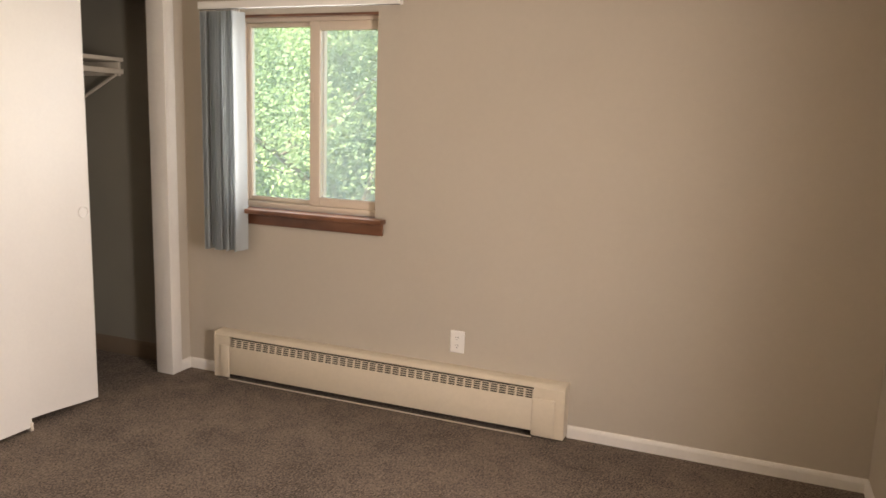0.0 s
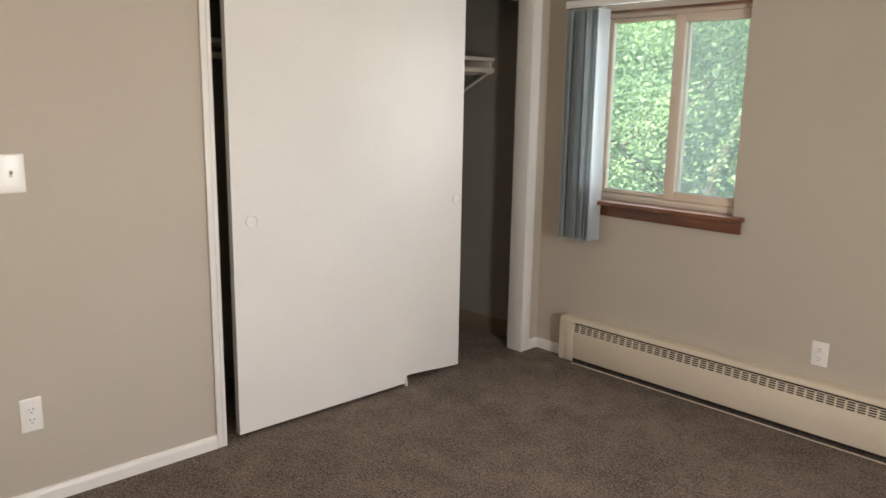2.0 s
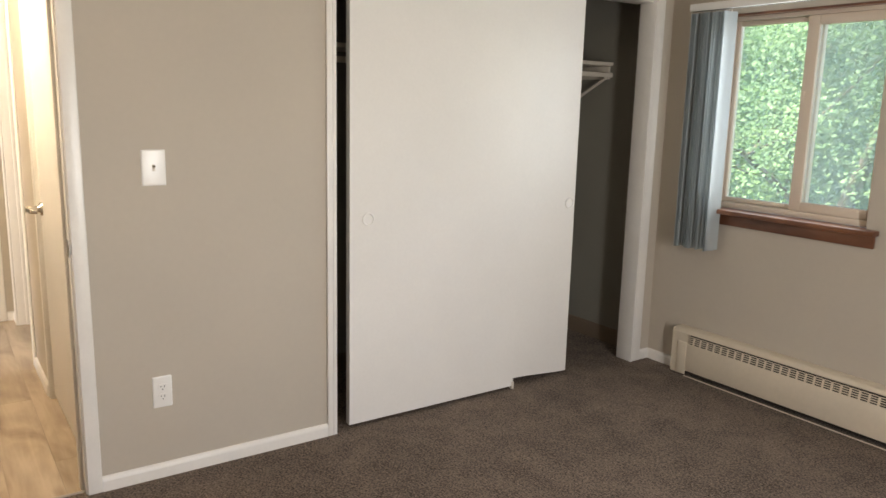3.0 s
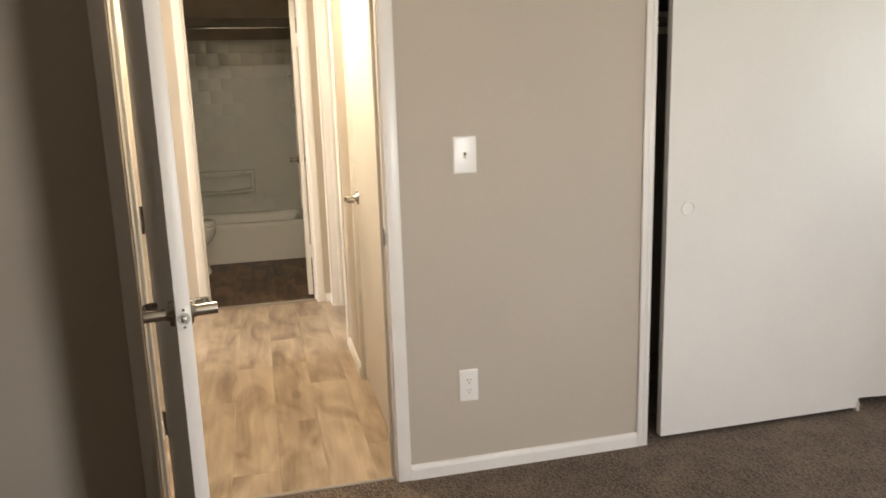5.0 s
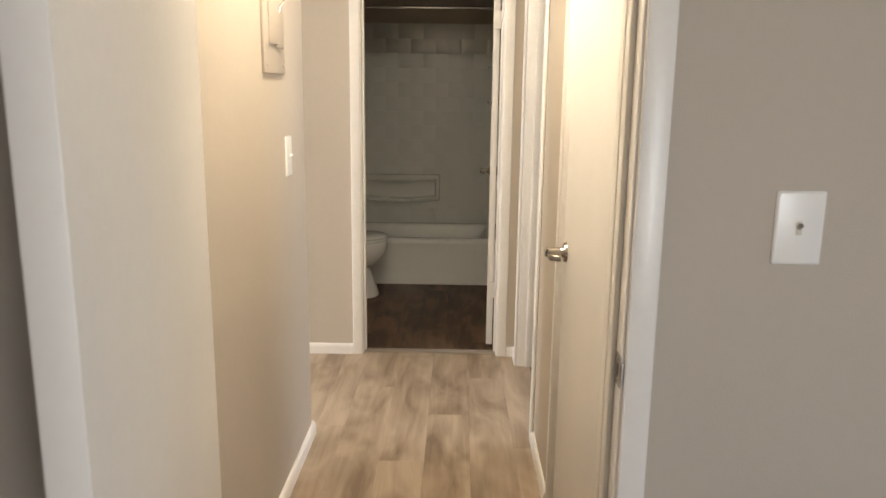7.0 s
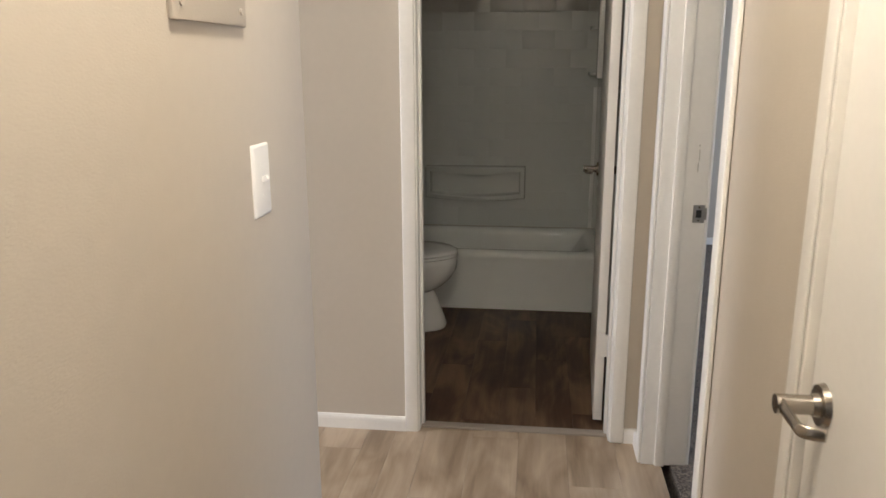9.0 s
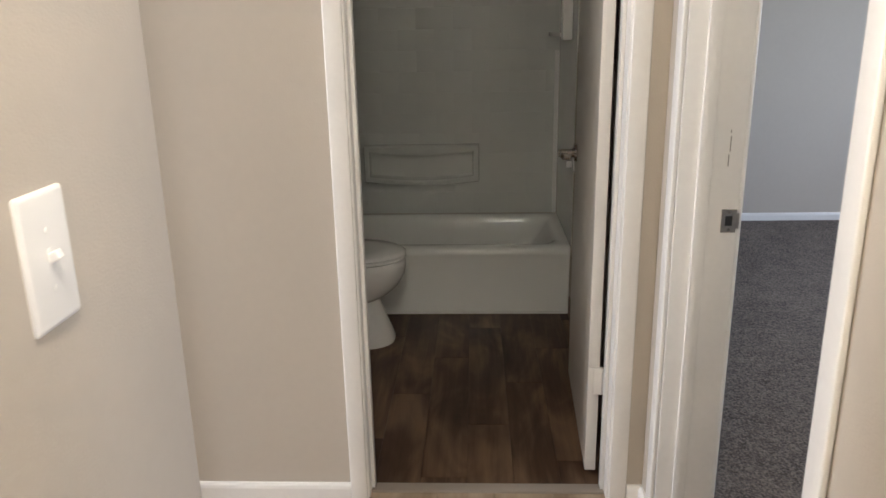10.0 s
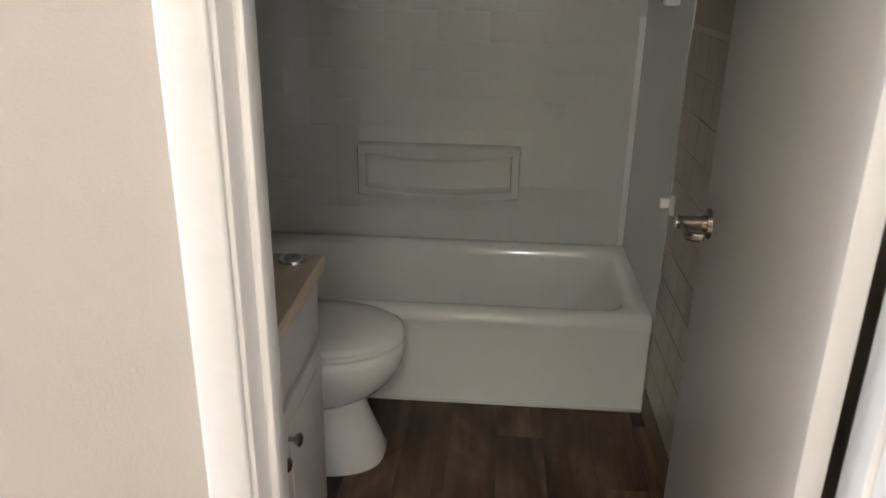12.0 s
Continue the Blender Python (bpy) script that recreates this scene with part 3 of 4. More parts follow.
for z in (0.345, 1.05, 1.78):
    bm = bmesh.new()
    add_cyl(bm, (0, -0.021, z - 0.045), (0, -0.021, z + 0.045), 0.006, n=12)
    h = part("hinge", bm, STEEL, bed_door, "worn steel hinge", smooth=40)
    box("leaf", (-0.0012, -0.019, z - 0.044), (0.0025, 0.012, z + 0.044), STEEL, h, 0.0005)

bath_door = slab_door("door_bathroom", "white flush bathroom door standing open with nickel lever", 0.725, 2.068, 0.035,
                      (BX - T - 0.006, BATH_Y[1] - 0.032, 0.012), 177.3, 0.938, 0.672)
for z in (0.335, 1.80):
    bm = bmesh.new()
    for i in range(5):
        add_cyl(bm, (-0.004, -0.0235, z - 0.045 + i * 0.0182), (-0.004, -0.0235, z - 0.028 + i * 0.0182), 0.0062, n=12)
    h = part("hinge", bm, TRIM, bath_door, "painted butt hinge", smooth=40)
    box("leaf", (-0.0015, -0.0195, z - 0.045), (0.0015, 0.0150, z + 0.045), TRIM, h, 0.0006)
    box("jamb_leaf", (-0.009, 0.0, z - 0.045), (-0.0065, -0.045, z + 0.045), TRIM, h, 0.0006)
    for dz in (-0.03, 0.0, 0.03):
        bm = bmesh.new()
        add_cyl(bm, (-0.0015, -0.004, z + dz), (-0.0028, -0.004, z + dz), 0.004, n=10)
        part("screw", bm, TRIM, h)

linen_door = slab_door("door_hall_closet", "cream-lit white flush hall closet door, closed, with nickel lever", LIN_X[1] - LIN_X[0] - 0.006, 2.068, 0.035,
                       (LIN_X[1] - 0.003, HR + 0.0315, 0.010), 180, 0.938, 0.735, edge_plate=False)
for z in (0.30, 1.105, 1.84):
    hinge(linen_door, -0.001, 0.0315, z, mat=TRIM)


def strike(name, at, axis_out, along, label):
    """A strike plate on a jamb: a plate with a square hole and a lip."""
    root = thing(name, label, "strike plate")
    at, o, u = Vector(at), Vector(axis_out), Vector(along)
    bm = bmesh.new()
    for u0, u1, z0, z1 in ((-0.019, 0.019, 0.013, 0.03), (-0.019, 0.019, -0.03, -0.013), (-0.019, -0.009, -0.013, 0.013), (0.009, 0.019, -0.013, 0.013)):
        a, b = at + u * u0 + o * -0.001 + Vector((0, 0, z0)), at + u * u1 + o * 0.0018 + Vector((0, 0, z1))
        add_box(bm, a, b)
    part("plate", bm, STEEL, root, "worn steel plate")
    bm = bmesh.new()
    add_box(bm, at + u * -0.009 + o * -0.0008 + Vector((0, 0, -0.013)), at + u * 0.009 + o * 0.0004 + Vector((0, 0, 0.013)))
    part("bolt_hole", bm, SLOT, root)
    bm = bmesh.new()
    add_box(bm, at + u * 0.019 + o * -0.004 + Vector((0, 0, -0.02)), at + u * 0.026 + o * 0.0012 + Vector((0, 0, 0.02)), 0.001)
    part("lip", bm, STEEL, root)
    for dz in (-0.022, 0.022):
        bm = bmesh.new()
        c = at + Vector((0, 0, dz))
        add_cyl(bm, c + o * 0.001, c + o * 0.0028, 0.0038, n=10)
        part("screw", bm, NICKEL, root)
    return root


strike("strike_plate", (WX - 0.016, DOOR_Y[1], 0.936), (0, -1, 0), (1, 0, 0), "worn steel strike plate on the bedroom jamb")
strike("strike_plate", (B2_X[0], HR + 0.134, 0.935), (1, 0, 0), (0, 1, 0), "worn steel strike plate on the second bedroom jamb")


def sliding_door(name, y0, y1, x, bottom, label, pull_y, warp=0.0):
    """A flush closet door with a round finger pull; its lower edge can be bowed."""
    root = thing(name, label, "closet door", group="sliding closet doors")
    bm = bmesh.new()
    n = 24
    th = 0.032
    rings = []
    for i in range(n + 1):
        f = i / n
        y = y0 + (y1 - y0) * f
        z = bottom + warp * math.sin(f * math.pi) ** 1.5
        rings.append([(x, y, z), (x - th, y, z), (x - th, y, DH - 0.012), (x, y, DH - 0.012)])
    add_rings(bm, rings, True, True)
    bmesh.ops.bevel(bm, geom=[e for e in bm.edges if len(e.link_faces) == 2 and e.calc_face_angle(0) > 1.2], offset=0.0015, segments=1, affect='EDGES')
    part("panel", bm, DOOR, root, smooth=30)
    bm = bmesh.new()
    prof = ((0.030, 0.0003), (0.0298, 0.005), (0.0275, 0.0064), (0.0245, 0.0055), (0.0225, 0.0006), (0.0, 0.0005))
    rings = []
    for r, d in prof:
        rr = max(r, 0.0005)
        rings.append([(x + d, pull_y + rr * math.cos(a), 0.962 + rr * math.sin(a)) for a in [k * math.tau / 28 for k in range(28)]])
    add_rings(bm, rings, False, True)
    part("finger_pull", bm, PLASTIC, root, "round white finger pull", smooth=25)
    return root


sliding_door("sliding_door", 1.432, 2.395, WX - 0.010, 0.018, "white flush sliding closet door in the front track", 1.523)
sliding_door("sliding_door", 1.93, 2.812, WX - 0.052, 0.014, "white flush sliding closet door with a bowed lower edge", 2.772, warp=0.026)
# worn corner of the front door
wear = box("corner_guide", (WX - 0.030, 2.386, 0.0), (WX - 0.006, 2.400, 0.040), SHELF, bevel=0.002)
tagged(wear, "small cream plastic floor guide under the doors", "door guide")

# closet shelf with pole and bracket
shelf = thing("closet_shelf", "painted closet shelf with hanging pole and brace", "shelf")
box("board", (CX + 0.002, 1.203, 1.718), (-3.42, NY - 0.002, 1.740), SHELF, shelf, 0.002)
box("front_rail", (-3.438, 1.203, 1.650), (-3.420, NY - 0.002, 1.678), SHELF, shelf, 0.002)
box("cleat", (CX + 0.002, NY - 0.020, 1.640), (-3.44, NY - 0.002, 1.716), SHELF, shelf, 0.002)
bm = bmesh.new()
add_cyl(bm, (CX + 0.01, NY - 0.05, 1.50), (-3.43, NY - 0.05, 1.645), 0.009, n=10)
part("brace", bm, SHELF, shelf, smooth=40)


# ---- wall plates ----
def wall_plate(name, m, kind, w=0.070, h=0.114, label=""):
    """A cover plate; its own y points off the wall, x along it, z up."""
    root = thing(name, label, "outlet" if kind == "outlet" else "light switch")
    bm = bmesh.new()
    rings = []
    for inset, d in ((0, 0.0), (0, 0.003), (0.0025, 0.0052), (0.005, 0.0058)):
        rings.append([(x, d, z) for x, z, _ in rounded_rect(-w / 2 + inset, w / 2 - inset, -h / 2 + inset, h / 2 - inset, 0, 0.004, 3)])
    add_rings(bm, rings, True, True)
    part("plate", bm, PLASTIC, root, smooth=40)
    if kind == "outlet":
        for dz in (0.0195, -0.0195):
            bm = bmesh.new()
            ring = [(0.0172 * math.cos(a), min(0.0132, max(-0.0132, 0.0172 * math.sin(a))) + dz) for a in [k * math.tau / 24 for k in range(24)]]
            add_rings(bm, [[(x, 0.0055, z) for x, z in ring], [(x, 0.0085, z) for x, z in ring]], True, True)
            face = part("receptacle", bm, PLASTIC, root)
            for dx, hh in ((-0.0063, 0.0042), (0.0063, 0.0034)):
                box("slot", (dx - 0.0011, 0.0084, dz + 0.004 - hh), (dx + 0.0011, 0.0089, dz + 0.004 + hh), SLOT, face)
            bm = bmesh.new()
            add_cyl(bm, (0, 0.0083, dz - 0.0078), (0, 0.0089, dz - 0.0078), 0.0025, n=10)
            part("ground_hole", bm, SLOT, face)
        screws = (0,)
    else:
        box("toggle_slot", (-0.0052, 0.0056, -0.0122), (0.0052, 0.0064, 0.0122), SHELF if kind == "knob" else PLASTIC, root, 0.0004)
        bm = bmesh.new()
        if kind == "knob":
            add_cyl(bm, (0, 0.006, 0.002), (0, 0.013, 0.006), 0.0050, 0.0042, 14)
        else:
            add_box(bm, (-0.0045, 0.004, -0.004), (0.0045, 0.018, 0.006), 0.0015)
            bmesh.ops.rotate(bm, verts=bm.verts[:], cent=(0, 0.006, 0), matrix=Matrix.Rotation(radians(28), 3, 'X'))
        part("toggle", bm, NICKEL if kind == "knob" else PLASTIC, root, "small grey toggle" if kind == "knob" else "")
        screws = (0.0302, -0.0302) if kind != "knob" else (-0.022,)
    for dz in screws:
        bm = bmesh.new()
        add_cyl(bm, (0, 0.0055, dz), (0, 0.0067, dz), 0.0032, n=12)
        part("screw", bm, PLASTIC, root)
    root.matrix_world = m
    return root


wall_plate("light_switch", pose(WX, 0.622, 1.214, rz=-90), "knob", 0.086, 0.132, "oversized white switch plate beside the bedroom door")
wall_plate("wall_outlet", pose(WX, 0.616, 0.350, rz=-90), "outlet", 0.073, 0.125, "white duplex outlet below the light switch")
wall_plate("wall_outlet", pose(-1.353, NY, 0.383, rz=180), "outlet", 0.074, 0.112, "white duplex outlet above the baseboard heater")
wall_plate("light_switch", pose(-4.343, HL, 1.212, rz=0), "toggle", 0.084, 0.139, "white toggle switch plate in the hall")
wall_plate("wall_outlet", pose(B2X, 1.725, 0.42, rz=-90), "outlet", 0.075, 0.120, "white outlet in the second bedroom")

# breaker panel in the hall
panel = thing("breaker_panel", "painted-over breaker panel cover with wire pull ring", "electrical panel")
PX0, PX1, PZ0, PZ1 = -4.30, -4.02, 1.493, 1.95
box("cover", (PX0, HL, PZ0), (PX1, HL + 0.010, PZ1), PAINT, panel, 0.003)
box("panel_door", (PX0 + 0.055, HL + 0.0095, PZ0 + 0.09), (PX1 - 0.055, HL + 0.016, PZ1 - 0.06), PAINT, panel, 0.002)
box("chipped_paint", (PX0 + 0.06, HL + 0.0155, PZ0 + 0.078), (PX0 + 0.145, HL + 0.0195, PZ0 + 0.088), SCUFF, panel, 0.001, "torn paint edge")
bm = bmesh.new()
pts = [Vector((PX0 + 0.075 + 0.016 * math.cos(a), HL + 0.026 + 0.008 * math.sin(a), PZ0 + 0.235 + 0.017 * math.sin(a))) for a in [k * math.tau / 14 for k in range(12)]]
for p, q in zip(pts, pts[1:]):
    add_cyl(bm, p, q, 0.0022, n=8)
add_cyl(bm, pts[-1], (PX0 + 0.095, HL + 0.015, PZ0 + 0.19), 0.0022, n=8)
part("pull_ring", bm, NICKEL, panel, "bent wire pull ring", smooth=60)
for x in (PX0 + 0.025, PX1 - 0.025):
    bm = bmesh.new()
    add_cyl(bm, (x, HL + 0.009, PZ0 + 0.025), (x, HL + 0.0135, PZ0 + 0.025), 0.006, n=12)
    part("screw", bm, PAINT, panel)

# ---- baseboard heater ----
heater = thing("baseboard_heater", "almond enamelled baseboard heater under the window", "heater")
HX0, HX1 = -2.760, -0.785
HF = 3.352
box("back_plate", (HX0 + 0.04, NY - 0.006, 0.012), (HX1 - 0.04, NY - 0.001, 0.262), HEATER, heater)


def heater_cover(x0, x1, z0, name, cut=None):
    bm = bmesh.new()
    prof = [(NY - 0.001, 0.266), (HF + 0.030, 0.266), (HF + 0.010, 0.258), (HF, 0.246), (HF, z0)]
    inner = [(y + 0.003, z - 0.003) for y, z in prof]
    ring = prof + list(reversed(inner))
    add_rings(bm, [[(x0, y, z) for y, z in ring], [(x1, y, z) for y, z in ring]], True, True)
    return part(name, bm, HEATER, heater, smooth=35)


GX0, GX1 = -2.660, -0.935
for x0, x1 in ((HX0, GX0), (GX1, HX1)):
    cap = heater_cover(x0, x1, 0.012, "end_cap")
    side = x0 if x0 == HX0 else x1 - 0.003
    box("side_panel", (side, HF + 0.002, 0.012), (side + 0.003, NY - 0.001, 0.263), HEATER, cap)
    bm = bmesh.new()
    a0, a1 = (HX0 + 0.045, GX0 + 0.003) if x0 == HX0 else (GX1 - 0.003, HX1 - 0.045)
    add_box(bm, (a0, HF - 0.009, 0.016), (a1, HF - 0.0005, 0.197), 0.003)
    part("end_sleeve", bm, HEATER, cap, smooth=30)
bm = bmesh.new()
add_box(bm, (GX0 + 0.0035, HF - 0.006, 0.036), (GX1 - 0.0035, HF - 0.002, 0.190), 0.0015)
part("front_panel", bm, HEATER, heater, smooth=30)
heater_cover(GX0 + 0.0002, GX1 - 0.0002, 0.2465, "top_plate")
box("damper", (GX0, HF + 0.032, 0.205), (GX1, HF + 0.034, 0.262), HEAT_DARK, heater, label="dark damper slot")
box("inner_lining", (GX0, HF + 0.028, 0.02), (GX1, HF + 0.030, 0.24), HEAT_DARK, heater, label="dark inside of the heater")
box("bottom_lip", (GX0, HF - 0.008, 0.003), (GX1, HF - 0.003, 0.008), HEATER, heater)
# pierced grille: columns of short slots between bars
bm = bmesh.new()
cols = 40
pitch = (GX1 - GX0) / cols
tilt = Matrix.Rotation(radians(-10), 4, 'X')
for i in range(cols + 1):
    x = GX0 + i * pitch
    add_box(bm, (max(GX0, x - 0.0052), -0.001, 0), (min(GX1, x + 0.0052), 0.001, 0.046))
for k in range(5):
    z = 0.0 + k * 0.0108
    for i in range(cols):
        x = GX0 + i * pitch
        add_box(bm, (x + 0.0052, -0.001, z), (x + pitch - 0.0052, 0.001, z + 0.0042))
bmesh.ops.transform(bm, matrix=Matrix.Translation((0, HF - 0.003, 0.188)) @ tilt, verts=bm.verts[:])
part("grille", bm, HEATER, heater, "pierced almond steel grille")

# ---- window ----
win = thing("window_1", "almond vinyl sliding window looking into trees", "window", kind="structure")
WY = NY + 0.05
x0, x1, z0, z1 = WIN_X[0], WIN_X[1], WIN_Z[0] + 0.012, WIN_Z[1]
for a, b, nm in (((x0, WY, z0), (x0 + 0.028, WY + 0.085, z1), "frame_side"), ((x1 - 0.024, WY, z0), (x1, WY + 0.085, z1), "frame_side"),
                 ((x0 + 0.028, WY, z1 - 0.030), (x1 - 0.024, WY + 0.085, z1), "frame_head"), ((x0 + 0.028, WY, z0), (x1 - 0.024, WY + 0.085, z0 + 0.030), "frame_sill")):
    box(nm, a, b, VINYL, win, 0.003)
xm = -2.205


def sash(y, a, b, name, stile, w=0.036, glass=True):
    s = thing(name, "", "")
    s.parent = win
    lo, hi = z0 + 0.031, z1 - 0.031
    th = 0.030
    box("stile", (a, y, lo), (a + stile[0], y + th, hi), VINYL, s, 0.004)
    box("stile", (b - stile[1], y, lo), (b, y + th, hi), VINYL, s, 0.004)
    box("rail", (a + stile[0], y, lo), (b - stile[1], y + th, lo + w), VINYL, s, 0.004)
    box("rail", (a + stile[0], y, hi - w), (b - stile[1], y + th, hi), VINYL, s, 0.004)
    g = box("pane", (a + stile[0] - 0.004, y + 0.012, lo + w - 0.004), (b - stile[1] + 0.004, y + 0.016, hi - w + 0.004), GLASS, s)
    g.visible_shadow = False
    return s


left = sash(WY + 0.048, x0 + 0.029, xm + 0.030, "sash", (0.020, 0.034), w=0.022)
right = sash(WY + 0.010, xm - 0.034, x1 - 0.025, "sash", (0.058, 0.010), w=0.045)
scr = box("insect_screen", (xm + 0.02, WY + 0.079, z0 + 0.031), (x1 - 0.03, WY + 0.0795, z1 - 0.031), SCREEN, win, label="fine grey insect screen")
scr.visible_shadow = False
box("latch", (xm - 0.030, WY + 0.002, 1.52), (xm - 0.012, WY + 0.012, 1.57), VINYL, right, 0.003)
# wooden stool and apron
sill = thing("window_sill", "reddish stained wooden sill and apron under the window", "window sill", kind="structure")
box("stool", (WIN_X[0] - 0.06, NY - 0.064, 0.932), (WIN_X[1] + 0.062, NY - 0.0015, 0.957), SILLWOOD, sill, 0.005)
box("stool_inside", (WIN_X[0], NY - 0.001, 0.934), (WIN_X[1], WY + 0.0, 0.956), SILLWOOD, sill)
box("apron", (WIN_X[0] - 0.045, NY - 0.018, 0.872), (WIN_X[1] + 0.048, NY - 0.0015, 0.931), SILLWOOD, sill, 0.003)
box("head_lining", (WIN_X[0], NY + 0.001, WIN_Z[1] - 0.012), (WIN_X[1], WY - 0.001, WIN_Z[1] - 0.001), SILLWOOD, sill)

# ---- vertical blind, drawn aside ----
blind = thing("vertical_blind", "grey-white vertical blind drawn to one side of the window", "blind")
rail_y = 3.345
box("head_rail", (-2.805, rail_y - 0.02, 1.975), (-1.655, rail_y + 0.022, 2.012), PLASTIC, blind, 0.003, "white head rail")
box("rail_slot", (-2.795, rail_y - 0.006, 1.9735), (-1.665, rail_y + 0.006, 1.9755), SLOT, blind)
for x in (-2.75, -2.2, -1.72):
    box("bracket", (x - 0.012, rail_y + 0.022, 1.99), (x + 0.012, NY - 0.0005, 2.008), NICKEL, blind, 0.001)
rnd = random.Random(4)
for i in range(14):
    f = i / 13
    x = -2.762 + 0.200 * f
    bm = bmesh.new()
    ang = radians(86 + rnd.uniform(-13, 10) - 6 * f)
    rows = []
    bot = 0.735 + rnd.uniform(-0.006, 0.008)
    for z in (bot, 1.0, 1.4, 1.8, 1.962):
        row = []
        for k in range(7):
            u = (k / 6 - 0.5) * 0.088
            bow = 0.012 * (1 - (2 * k / 6 - 1) ** 2)
            px, py = math.cos(ang) * u - math.sin(ang) * bow, math.sin(ang) * u + math.cos(ang) * bow
            row.append((x + px + 0.003 * math.sin(z * 2 + i), rail_y + py, z))
        rows.append(row)
    back = [[(a + 0.0012 * math.sin(ang), b - 0.0012 * math.cos(ang), c) for a, b, c in r] for r in rows]
    add_rings(bm, [r + list(reversed(q)) for r, q in zip(rows, back)], True, True)
    v = part("vane", bm, VANE, blind, smooth=60)
    bm = bmesh.new()
    add_cyl(bm, (x, rail_y, 1.955), (x, rail_y, 1.975), 0.0025, n=6)
    part("hook", bm, PLASTIC, v)


# ---- ceiling lamps ----
def ceiling_lamp(at, label, glass):
    root = thing("ceiling_light", label, "ceiling light", at=at)
    bm = bmesh.new()
    add_cyl(bm, (0, 0, -0.025), (0, 0, 0), 0.15, n=36)
    part("base", bm, NICKEL, root, smooth=40)
    bm = bmesh.new()
    rings = []
    for i in range(9):
        a = radians(90 * i / 8)
        r, z = 0.14 * math.cos(a) + 0.001, -0.026 - 0.075 * math.sin(a)
        rings.append([(r * math.cos(t), r * math.sin(t), z) for t in [k * math.tau / 32 for k in range(32)]])
    add_rings(bm, rings, False, True)
    s = part("shade", bm, glass, root, "lit frosted glass shade", smooth=True)
    s.visible_shadow = False
    return root


# the bedroom fixture is made up to go with its fill light
ceiling_lamp((-0.95, 0.52, H), "added unseen round flush ceiling light in the bedroom", SHADE)
ceiling_lamp((-3.85, -0.20, H), "lit round flush ceiling light in the hall", HALL_SHADE)

# ---- bathroom ----
TF = -7.252   # front of the bathtub
TH = 0.350
tub = thing("bathtub", "white enamelled alcove bathtub with a plain apron", "bathtub")
bm = bmesh.new()
bx0, bx1, by0, by1 = BB + 0.004, TF, BL + 0.003, BR - 0.003
N = 6
rings = [rounded_rect(bx0, bx1, by0, by1, 0.0, 0.012, N), rounded_rect(bx0, bx1 + 0.004, by0, by1, 0.012, 0.012, N),
         rounded_rect(bx0, bx1 - 0.008, by0, by1, 0.045, 0.014, N), rounded_rect(bx0, bx1 - 0.010, by0, by1, TH - 0.07, 0.014, N),
         rounded_rect(bx0, bx1 - 0.004, by0, by1, TH - 0.045, 0.014, N), rounded_rect(bx0, bx1, by0, by1, TH - 0.034, 0.016, N),
         rounded_rect(bx0, bx1 - 0.008, by0, by1, TH - 0.014, 0.018, N), rounded_rect(bx0, bx1 - 0.024, by0, by1, TH - 0.003, 0.02, N),
         rounded_rect(bx0 + 0.02, bx1 - 0.045, by0 + 0.03, by1 - 0.03, TH, 0.05, N),
         rounded_rect(bx0 + 0.036, bx1 - 0.068, by0 + 0.07, by1 - 0.045, TH - 0.002, 0.09, N),
         rounded_rect(bx0 + 0.050, bx1 - 0.082, by0 + 0.09, by1 - 0.060, TH - 0.008, 0.10, N),
         rounded_rect(bx0 + 0.060, bx1 - 0.092, by0 + 0.105, by1 - 0.072, TH - 0.020, 0.11, N),
         rounded_rect(bx0 + 0.066, bx1 - 0.098, by0 + 0.115, by1 - 0.088, TH - 0.045, 0.11, N),
         rounded_rect(bx0 + 0.074, bx1 - 0.106, by0 + 0.14, by1 - 0.17, TH - 0.17, 0.12, N),
         rounded_rect(bx0 + 0.080, bx1 - 0.112, by0 + 0.18, by1 - 0.28, 0.085, 0.12, N),
         rounded_rect(bx0 + 0.17, bx1 - 0.20, by0 + 0.25, by1 - 0.36, 0.05, 0.12, N)]
add_rings(bm, rings, True, True)
part("shell", bm, ENAMEL, tub, smooth=50)
box("caulk_line", (TF + 0.003, BL + 0.01, 0.0005), (TF + 0.012, BR - 0.012, 0.010), CAULK, tub, 0.002, "white caulk line")
bm = bmesh.new()
add_cyl(bm, (-7.61, by0 + 0.13, 0.24), (-7.61, by0 + 0.118, 0.24), 0.035, n=24)
part("overflow_plate", bm, CHROME, tub, "chrome overflow plate", smooth=40)

# surround: embossed tile panels with a moulded niche frame
SUR_T = 1.97
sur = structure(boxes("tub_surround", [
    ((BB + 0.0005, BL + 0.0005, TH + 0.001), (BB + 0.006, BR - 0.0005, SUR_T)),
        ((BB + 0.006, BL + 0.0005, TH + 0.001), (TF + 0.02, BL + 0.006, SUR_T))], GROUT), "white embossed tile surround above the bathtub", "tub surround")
NB = (-0.79, -0.128, 0.548, 0.760)   # niche frame y0 y1 z0 z1
frame_bm = bmesh.new()


def niche_ring(inset, depth, sag):
    y0, y1, zz0, zz1 = NB[0] + inset, NB[1] - inset, NB[2] + inset, NB[3] - inset
    pts = []
    n = 14
    for i in range(n + 1):
        f = i / n
        pts.append((BB + depth, y0 + (y1 - y0) * f, zz0 - sag * math.sin(f * math.pi)))
    for i in range(n + 1):
        f = i / n
        pts.append((BB + depth, y1 + (y0 - y1) * f, zz1 - (sag * math.sin(f * math.pi) if inset > 0.03 else 0)))
    return pts


